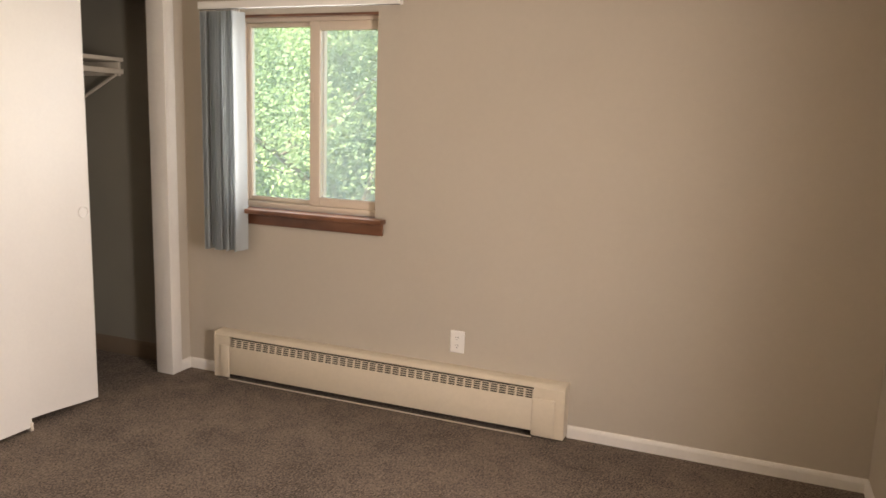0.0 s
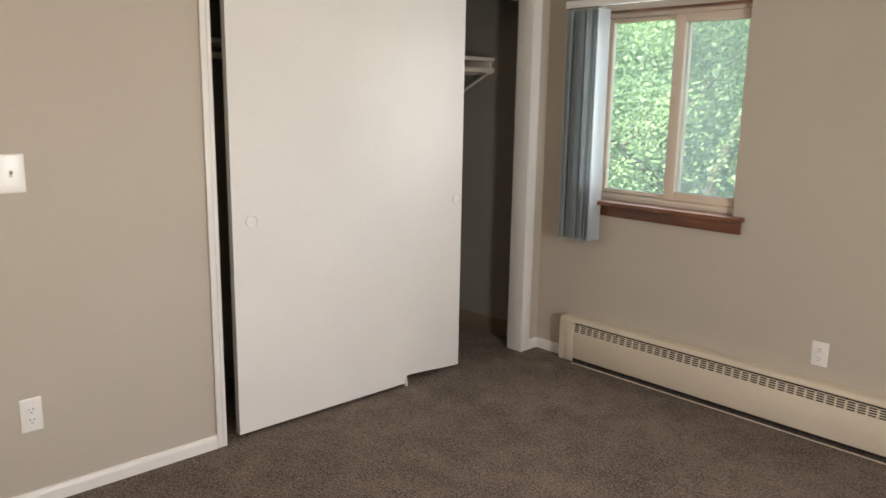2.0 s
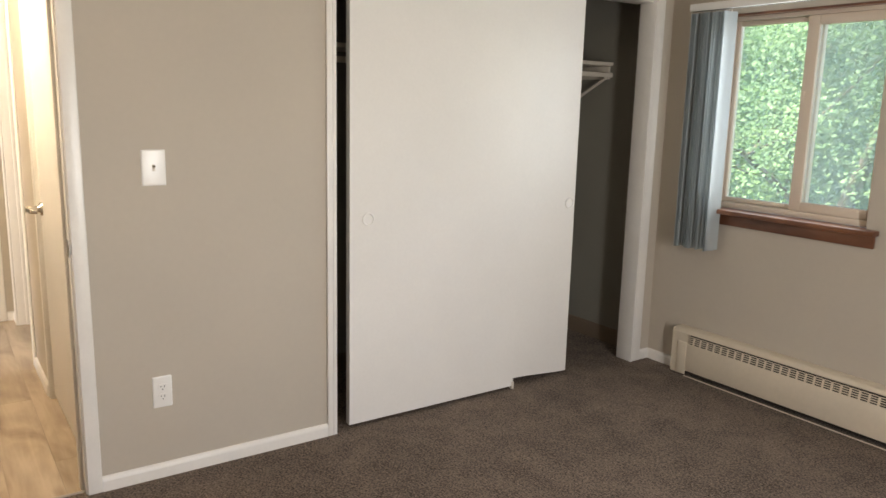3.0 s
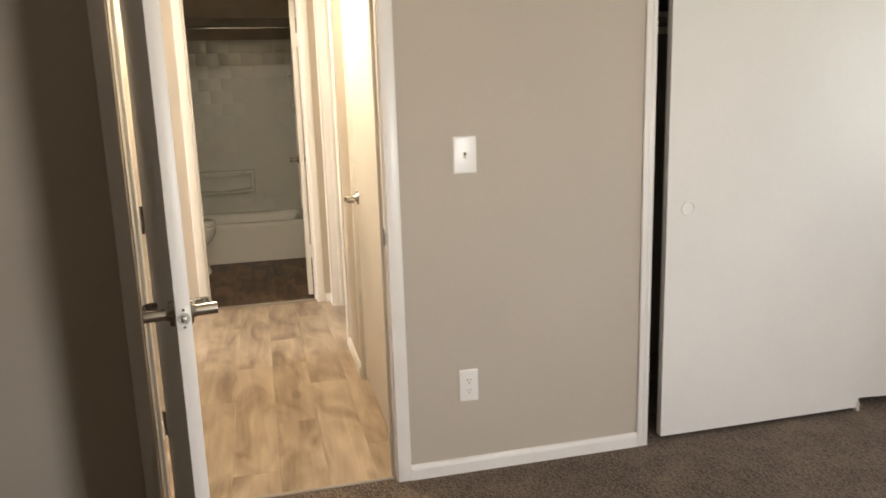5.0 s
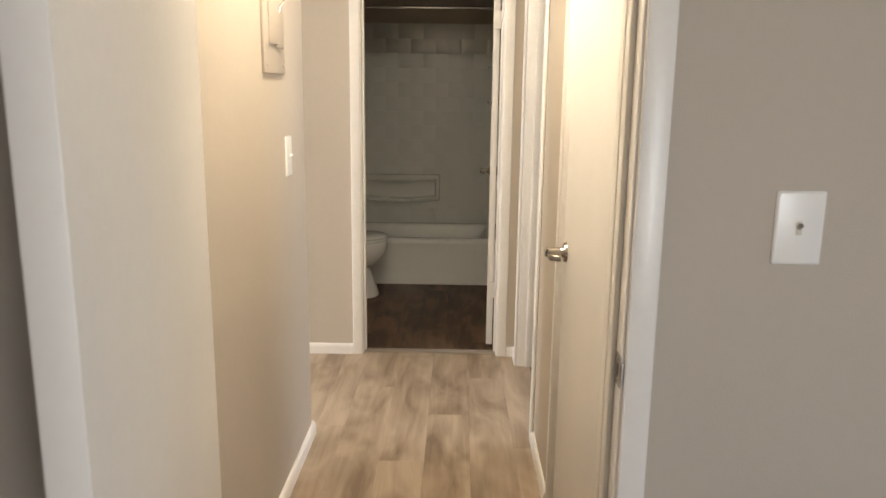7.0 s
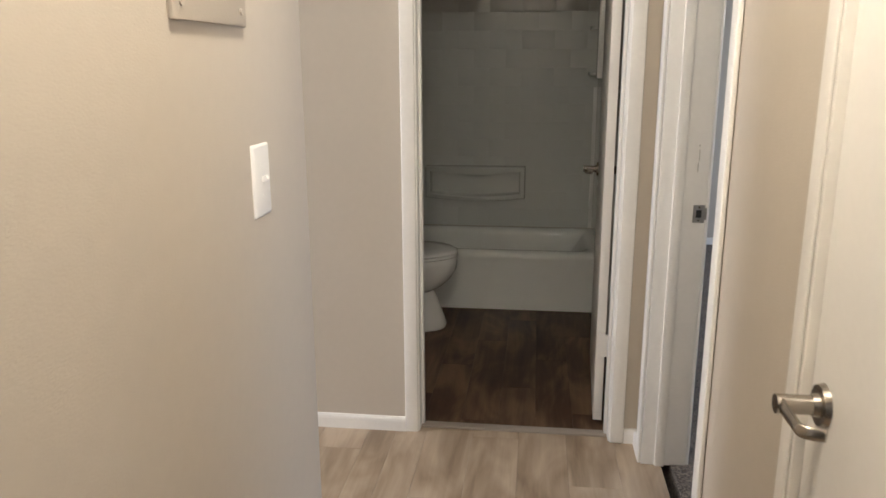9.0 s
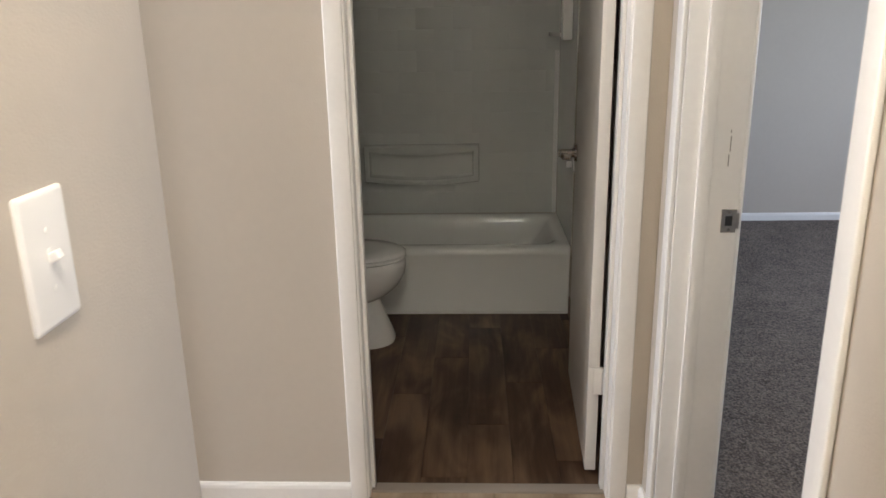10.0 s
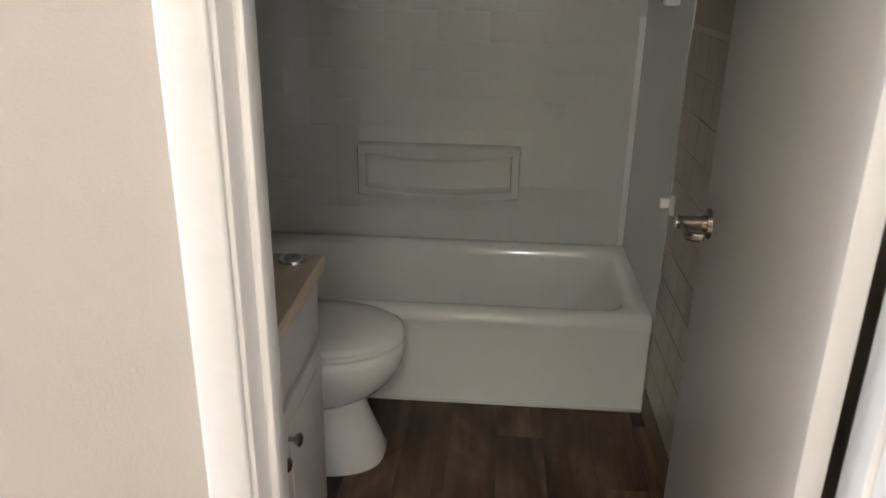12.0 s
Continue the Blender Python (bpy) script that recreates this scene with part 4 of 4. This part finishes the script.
add_rings(frame_bm, [niche_ring(0.0, 0.005, 0.020), niche_ring(0.002, 0.060, 0.022), niche_ring(0.007, 0.070, 0.024), niche_ring(0.029, 0.072, 0.024),
                     niche_ring(0.034, 0.066, 0.022), niche_ring(0.037, 0.012, 0.018), niche_ring(0.040, 0.0065, 0.018)], True, True)
part("niche_frame", frame_bm, TILE, sur, "moulded soap niche with a bowed lip", smooth=35)

TILE_H, TILE_W = 0.1145, 0.205


def tile_mesh(w, h):
    bm = bmesh.new()
    rings = []
    for e, d in ((0, 0), (0.0003, 0.0002), (0.0018, 0.0006), (0.0038, 0.0009), (0.0060, 0.0010)):
        c = e * 0.25
        rings.append([(x, y, d) for x, y in ((c, e), (w - c, e), (w - c, h - e), (c, h - e))])
    add_rings(bm, rings, False, True)
    me = bpy.data.meshes.new("tile")
    bmesh.ops.recalc_face_normals(bm, faces=bm.faces[:])
    bm.to_mesh(me)
    bm.free()
    me.materials.append(TILE)
    me.shade_smooth()
    return me


tile_cache = {}


def put_tile(w, h, m):
    key = (round(w, 3), round(h, 3))
    if key not in tile_cache:
        tile_cache[key] = tile_mesh(*key)
    ob = new("tile", tile_cache[key])
    ob.parent = sur
    ob.matrix_world = m


def tile_field(u0, u1, origin_of, skip=None):
    row = 0
    z = TH + 0.012
    while z + 0.05 < SUR_T:
        h = min(TILE_H, SUR_T - z) - 0.0012
        u = u0 - (TILE_W / 2 if row % 2 else 0)
        while u < u1 - 0.01:
            a, b = max(u, u0), min(u + TILE_W, u1)
            if b - a > 0.02:
                cuts = [(a, b, z, z + h)]
                if skip and b > skip[0] and a < skip[1] and z + h > skip[2] and z < skip[3]:
                    cuts = []
                    if a < skip[0] - 0.02:
                        cuts.append((a, skip[0], z, z + h))
                    if b > skip[1] + 0.02:
                        cuts.append((skip[1], b, z, z + h))
                    ma, mb = max(a, skip[0]), min(b, skip[1])
                    if z < skip[2] - 0.02 and mb - ma > 0.02:
                        cuts.append((ma, mb, z, skip[2] - 0.003))
                    if z + h > skip[3] + 0.02 and mb - ma > 0.02:
                        cuts.append((ma, mb, skip[3] + 0.003, z + h))
                for c in cuts:
                    put_tile(c[1] - c[0] - 0.0012, c[3] - c[2], origin_of(c[0], c[2]))
            u += TILE_W
        z += TILE_H
        row += 1


# own x along the wall, own y up, own z off the wall
def back_at(u, z):
    return Matrix(((0, 0, 1, BB + 0.0055), (1, 0, 0, u), (0, 1, 0, z), (0, 0, 0, 1)))


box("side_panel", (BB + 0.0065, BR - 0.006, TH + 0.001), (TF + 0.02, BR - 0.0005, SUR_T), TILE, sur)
# corner trims of the surround
box("corner_strip", (BB + 0.006, BR - 0.030, TH + 0.001), (BB + 0.014, BR - 0.0065, 1.27), CAULK, sur, 0.001, "white corner strip")

# corner caddy and towel bar post on the alcove's side wall
caddy = thing("corner_caddy", "white moulded corner shelf tower in the bathtub alcove", "corner shelf")
box("column", (-7.47, BR - 0.055, 1.335), (-7.40, BR - 0.0065, 1.90), PORCELAIN, caddy, 0.008)
for z in (1.345, 1.62):
    bm = bmesh.new()
    ring = [(BB + 0.008, BR - 0.008)] + [(BB + 0.008 + 0.20 * math.sin(a), BR - 0.008 - 0.06 * math.cos(a)) for a in [radians(90 * k / 10) for k in range(11)]]
    add_rings(bm, [[(x, y, z) for x, y in ring], [(x, y, z + 0.02) for x, y in ring]], True, True)
    part("shelf", bm, PORCELAIN, caddy)
holder = thing("paper_holder", "white ceramic paper holder on the bathroom wall", "paper holder")
box("base", (-7.215, BR - 0.018, 0.745), (-7.155, BR - 0.0005, 0.805), PORCELAIN, holder, 0.004)
box("arm", (-7.205, BR - 0.045, 0.76), (-7.185, BR - 0.017, 0.79), PORCELAIN, holder, 0.004)

# shower curtain rod
rod = thing("shower_rod", "chrome shower curtain rod across the alcove", "curtain rod")
bm = bmesh.new()
add_cyl(bm, (-7.27, BL + 0.004, 2.022), (-7.27, BR - 0.004, 2.022), 0.0125, n=16)
part("tube", bm, CHROME, rod, smooth=40)
for y, o in ((BL, 1), (BR, -1)):
    bm = bmesh.new()
    add_cyl(bm, (-7.27, y + o * 0.0005, 2.022), (-7.27, y + o * 0.012, 2.022), 0.03, 0.022, 20)
    part("flange", bm, CHROME, rod, smooth=40)

# beige wall tile strip and brown base behind the open door
wainscot = structure(box("wall_wainscot", (TF + 0.034, BR - 0.004, 0.10), (-6.2, BR - 0.0005, 1.30), SHELF), "beige tiled lower part of the bathroom wall", "wall tile")
bm = bmesh.new()
base_profile(bm, (TF + 0.012, BR), (BX - T, BR), (0, -1), 0.10, 0.010)
structure(part("baseboard", bm, BROWN_BASE), "brown vinyl base along the bathroom wall", "baseboard")

# toilet, facing across the room
toilet = thing("toilet", "white porcelain two-piece toilet with closed lid", "toilet", at=(-6.935, BL, 0))


def oval(cy, ry_front, ry_back, rx, z, n=36, sq=2.0):
    """An egg-shaped ring; own y points from the wall to the front of the bowl."""
    pts = []
    for k in range(n):
        a = k * math.tau / n
        c, s = math.cos(a), math.sin(a)
        ry = ry_front if s > 0 else ry_back
        e = 2 / sq
        pts.append((rx * math.copysign(abs(c) ** e, c), cy + ry * math.copysign(abs(s) ** e, s), z))
    return pts


bm = bmesh.new()
add_rings(bm, [oval(0.44, 0.225, 0.22, 0.142, 0.0000, sq=2.6), oval(0.44, 0.227, 0.22, 0.144, 0.0131, sq=2.6), oval(0.44, 0.212, 0.21, 0.130, 0.0545, sq=2.5),
               oval(0.43, 0.188, 0.20, 0.110, 0.1417, sq=2.4), oval(0.43, 0.167, 0.20, 0.095, 0.2071, sq=2.3), oval(0.43, 0.167, 0.20, 0.095, 0.2235, sq=2.3)], True, True)
part("pedestal", bm, PORCELAIN, toilet, smooth=50)
bm = bmesh.new()
add_rings(bm, [oval(0.44, 0.152, 0.19, 0.100, 0.2017), oval(0.45, 0.197, 0.21, 0.130, 0.2344), oval(0.455, 0.237, 0.22, 0.158, 0.2780), oval(0.46, 0.260, 0.225, 0.176, 0.3270),
               oval(0.46, 0.267, 0.228, 0.183, 0.3706), oval(0.46, 0.266, 0.228, 0.183, 0.3946), oval(0.46, 0.258, 0.222, 0.176, 0.4011)], True, True)
part("bowl", bm, PORCELAIN, toilet, smooth=50)
bm = bmesh.new()
add_rings(bm, [oval(0.46, 0.262, 0.215, 0.178, 0.4022), oval(0.46, 0.270, 0.220, 0.186, 0.4077), oval(0.46, 0.270, 0.220, 0.186, 0.4164), oval(0.46, 0.262, 0.215, 0.180, 0.4207)], True, True)
part("seat", bm, PORCELAIN, toilet, smooth=50)
bm = bmesh.new()
add_rings(bm, [oval(0.46, 0.260, 0.215, 0.178, 0.4218), oval(0.46, 0.270, 0.222, 0.186, 0.4262), oval(0.46, 0.268, 0.222, 0.185, 0.4338), oval(0.46, 0.252, 0.21, 0.172, 0.4425),
               oval(0.46, 0.162, 0.15, 0.11, 0.4480), oval(0.46, 0.032, 0.05, 0.03, 0.4496)], True, True)
part("lid", bm, PORCELAIN, toilet, smooth=60)
bm = bmesh.new()
add_rings(bm, [rounded_rect(-0.20, 0.20, 0.02, 0.20, 0.35, 0.03), rounded_rect(-0.215, 0.215, 0.015, 0.215, 0.68, 0.035)], True, True)
tank = part("tank", bm, PORCELAIN, toilet, smooth=50)
bm = bmesh.new()
add_rings(bm, [rounded_rect(-0.222, 0.222, 0.008, 0.222, 0.681, 0.035), rounded_rect(-0.226, 0.226, 0.006, 0.226, 0.70, 0.036), rounded_rect(-0.216, 0.216, 0.012, 0.216, 0.715, 0.03)], True, True)
part("tank_lid", bm, PORCELAIN, toilet, smooth=50)
bm = bmesh.new()
add_cyl(bm, (-0.16, 0.212, 0.62), (-0.16, 0.228, 0.62), 0.014, n=16)
add_box(bm, (-0.165, 0.224, 0.614), (-0.09, 0.232, 0.627), 0.003)
part("flush_lever", bm, CHROME, tank, "chrome flush lever", smooth=40)

# vanity
van = thing("vanity_cabinet", "white painted bathroom vanity with round knobs", "vanity")
VX0, VX1, VY = -6.585, BX - T - 0.004, -0.655
box("body", (VX0, BL + 0.002, 0.09), (VX1, VY, 0.765), DOOR, van, 0.002)
box("toe_kick", (VX0 + 0.004, BL + 0.002, 0.0), (VX1, VY - 0.06, 0.0895), DOOR, van)
mid = -6.232
for a, b, kx in ((VX0 + 0.006, mid - 0.003, mid - 0.043), (mid + 0.003, VX1 - 0.02, mid + 0.043)):
    d = box("cabinet_door", (a, VY + 0.001, 0.105), (b, VY + 0.019, 0.575), DOOR, van, 0.003)
    box("raised_panel", (a + 0.05, VY + 0.0185, 0.155), (b - 0.05, VY + 0.023, 0.525), DOOR, d, 0.004)
    bm = bmesh.new()
    add_cyl(bm, (kx, VY + 0.019, 0.50), (kx, VY + 0.036, 0.50), 0.006, 0.005, 14)
    add_cyl(bm, (kx, VY + 0.034, 0.50), (kx, VY + 0.044, 0.50), 0.011, 0.016, 18)
    add_cyl(bm, (kx, VY + 0.044, 0.50), (kx, VY + 0.048, 0.50), 0.016, 0.011, 18)
    part("knob", bm, NICKEL, d, "round nickel knob", smooth=40)
box("false_front", (VX0 + 0.006, VY + 0.001, 0.590), (VX1 - 0.02, VY + 0.019, 0.752), DOOR, van, 0.003)
top = thing("countertop", "cream cultured marble vanity top with basin", "countertop")
bm = bmesh.new()
tx0, tx1, ty0, ty1 = VX0 - 0.012, VX1, BL + 0.002, VY + 0.038
cxm, cym = (tx0 + tx1) / 2, (ty0 + ty1) / 2 + 0.02
add_rings(bm, [rounded_rect(tx0, tx1, ty0, ty1, 0.7655, 0.006, 8), rounded_rect(tx0, tx1, ty0, ty1, 0.790, 0.006, 8), rounded_rect(tx0 + 0.006, tx1 - 0.006, ty0 + 0.006, ty1 - 0.006, 0.797, 0.006, 8),
               rounded_rect(cxm - 0.23, cxm + 0.23, cym - 0.16, cym + 0.16, 0.797, 0.15, 8), rounded_rect(cxm - 0.21, cxm + 0.21, cym - 0.145, cym + 0.145, 0.785, 0.14, 8),
               rounded_rect(cxm - 0.15, cxm + 0.15, cym - 0.10, cym + 0.10, 0.772, 0.098, 8)], True, True)
part("slab", bm, CREAM, top, smooth=45)
cup = thing("drain_stopper", "chrome ringed stopper lying on the vanity top", "drain stopper", at=(VX0 + 0.035, -0.685, 0.7975))
bm = bmesh.new()
add_cyl(bm, (0, 0, 0), (0, 0, 0.006), 0.032, 0.030, 28)
part("flange", bm, CHROME, cup, smooth=40)
bm = bmesh.new()
add_cyl(bm, (0, 0, 0.006), (0, 0, 0.011), 0.021, 0.016, 24)
part("plug", bm, STEEL, cup, "dark steel plug", smooth=40)


# ---- outdoors ----
structure(box("ground", (-400, -400, -3.4), (400, 600, -3.0), GRASS), "mown lawn round the house", "lawn")
structure(boxes("wall_lower_storey", [((BX - T, SY - T, -3.0), (EX + T, NY + T, -0.16)), ((B2X - T, SY - T, -3.0), (BX - T, B2N + T, -0.16))], PAINT), "plain lower storey below the rooms", "wall")


def tree(name, at, trunk_h, crown_r, crown_z, leaves, leaf_mat, seed, label, size=0.11):
    r = random.Random(seed)
    root = thing(name, label, "tree", at=at)
    bm = bmesh.new()

    def limb(p, d, length, rad, depth):
        n = 6
        pts = [Vector(p)]
        d = Vector(d).normalized()
        for i in range(n):
            d = (d + Vector((r.uniform(-.22, .22), r.uniform(-.22, .22), r.uniform(-.05, .16)))).normalized()
            pts.append(pts[-1] + d * (length / n))
        rings = []
        for i, c in enumerate(pts):
            rr = rad * (1 - 0.7 * i / n)
            rings.append([(c.x + rr * math.cos(a), c.y + rr * math.sin(a), c.z) for a in [k * math.tau / 8 for k in range(8)]])
        add_rings(bm, rings, True, True)
        if depth:
            for k in range(3 if depth > 1 else 2):
                i = r.randint(2, n)
                a = r.uniform(0, math.tau)
                limb(pts[i], (math.cos(a), math.sin(a), r.uniform(0.1, 0.8)), length * 0.55, rad * 0.42, depth - 1)
    for k in range(3):
        a = k * 2.1 + r.uniform(-.4, .4)
        limb((0, 0, 0) if k == 0 else (0, 0, trunk_h * (0.35 + 0.15 * k)), (0.1, 0, 1) if k == 0 else (math.cos(a), math.sin(a), 0.8),
             trunk_h * (1.5 if k == 0 else 0.9), 0.20 if k == 0 else 0.11, 2)
    part("trunk", bm, BARK, root, smooth=60)
    verts, faces = [], []
    clumps = []
    for _ in range(max(30, leaves // 130)):
        while True:
            p = Vector((r.uniform(-1, 1), r.uniform(-1, 1), r.uniform(-1, 1)))
            if 0.2 < p.length < 1:
                break
        clumps.append((p, r.uniform(0.10, 0.26)))
    for _ in range(leaves):
        c, spread = clumps[r.randrange(len(clumps))]
        q = c + Vector((r.gauss(0, 1), r.gauss(0, 1), r.gauss(0, 0.7))) * spread * 0.5
        p = Vector((q.x * crown_r, q.y * crown_r, crown_z + q.z * crown_r * 1.15))
        n = (Vector((-0.21, -0.56, 0.80)) + Vector((r.gauss(0, 1), r.gauss(0, 1), r.gauss(0, 1))) * 0.55).normalized()
        u = n.cross(Vector((r.uniform(-1, 1), r.uniform(-1, 1), r.uniform(-1, 1)))).normalized()
        w = n.cross(u)
        s = size * r.uniform(0.6, 1.4)
        k = len(verts)
        verts += [p, p + u * s * 0.5 + w * s * 0.34, p + u * s, p + u * s * 0.5 - w * s * 0.34]
        faces.append((k, k + 1, k + 2, k + 3))
    me = bpy.data.meshes.new("crown")
    me.from_pydata([tuple(v) for v in verts], [], faces)
    me.materials.append(leaf_mat)
    crown = new("crown", me)
    crown.parent = root
    return root


tree("tree", (-6.4, 11.5, -3.0), 4.2, 2.9, 4.3, 45000, LEAF, 3, "leafy green tree close outside the window", 0.066)
tree("tree", (-9.2, 13.0, -3.0), 4.6, 3.1, 4.6, 72000, LEAF, 5, "broad leafy green tree beyond the window", 0.070)
tree("tree", (-12.0, 19.0, -3.0), 5.0, 3.8, 4.8, 50000, LEAF_B, 7, "blue-green leafy tree further off", 0.11)
tree("tree", (-7.6, 20.0, -3.0), 5.0, 3.8, 4.8, 50000, LEAF_B, 11, "dense green tree further off", 0.11)
tree("tree", (-17.5, 24.0, -3.0), 5.5, 4.4, 5.0, 30000, LEAF, 13, "tall green tree at the edge of the lawn", 0.18)
tree("tree", (-2.8, 18.0, -3.0), 5.0, 3.6, 4.8, 36000, LEAF, 17, "dense green tree at the edge of the lawn", 0.12)

# ---- floor planks and wall tiles ----
hall_floor = structure(box("floor_hall", (BX - 0.05, CS, -0.15), (WX - 0.03, HR + 0.07, -0.004), SUBFLOOR), "light oak-look vinyl plank floor in the hall", "floor")
bath_floor = structure(box("floor_bathroom", (BB, BL, -0.15), (BX - 0.05, BR, -0.004), SUBFLOOR), "dark walnut-look vinyl plank floor", "floor")
plank_cache = {}


def plank_mesh(l, w, mat, dz=0.004):
    key = (round(l, 3), round(w, 3), mat.name)
    if key not in plank_cache:
        bm = bmesh.new()
        e = 0.0012
        add_rings(bm, [[(0, 0, -0.0035), (l, 0, -0.0035), (l, w, -0.0035), (0, w, -0.0035)], [(0, 0, dz - 0.0048), (l, 0, dz - 0.0048), (l, w, dz - 0.0048), (0, w, dz - 0.0048)],
                       [(e, e, 0), (l - e, e, 0), (l - e, w - e, 0), (e, w - e, 0)]], False, True)
        me = bpy.data.meshes.new("plank")
        bmesh.ops.recalc_face_normals(bm, faces=bm.faces[:])
        bm.to_mesh(me)
        bm.free()
        me.materials.append(mat)
        plank_cache[key] = me
    return plank_cache[key]


def lay(parent, x0, x1, y0, y1, w, length, mat, seed, start):
    r = random.Random(seed)
    y, row = y0 - start, 0
    while y < y1 - 0.005:
        a, b = max(y, y0), min(y + w, y1)
        x = x0 - (length * ((row * 0.37 + 0.2) % 1))
        while x < x1 - 0.005:
            c, d = max(x, x0), min(x + length, x1)
            if b - a > 0.01 and d - c > 0.01:
                ob = new("plank", plank_mesh(d - c - 0.0006, b - a - 0.0006, mat))
                ob.parent = parent
                ob.location = (c + 0.0003, a + 0.0003, 0)
            x += length
        y += w
        row += 1


lay(hall_floor, BX - 0.05, WX - 0.03, HL, HR + 0.07, 0.182, 1.22, OAK, 1, 0.06)
lay(hall_floor, BX - 0.0, CE, CS, HL, 0.182, 1.22, OAK, 2, 0.05)
lay(bath_floor, TF, BX - 0.05, BL, BR, 0.152, 0.92, WALNUT, 3, 0.05)
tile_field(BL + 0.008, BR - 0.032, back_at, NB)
bm = bmesh.new()
add_box(bm, (0, -0.0035, 0), (0.1045, 0, 0.1045), 0.0012, 1)
square = bpy.data.meshes.new("tile")
bm.to_mesh(square)
bm.free()
square.materials.append(BEIGETILE)
for col in range(9):
    for row in range(11):
        ob = new("tile", square)
        ob.parent = wainscot
        ob.location = (TF + 0.036 + col * 0.1075, BR - 0.004, 0.104 + row * 0.1075)
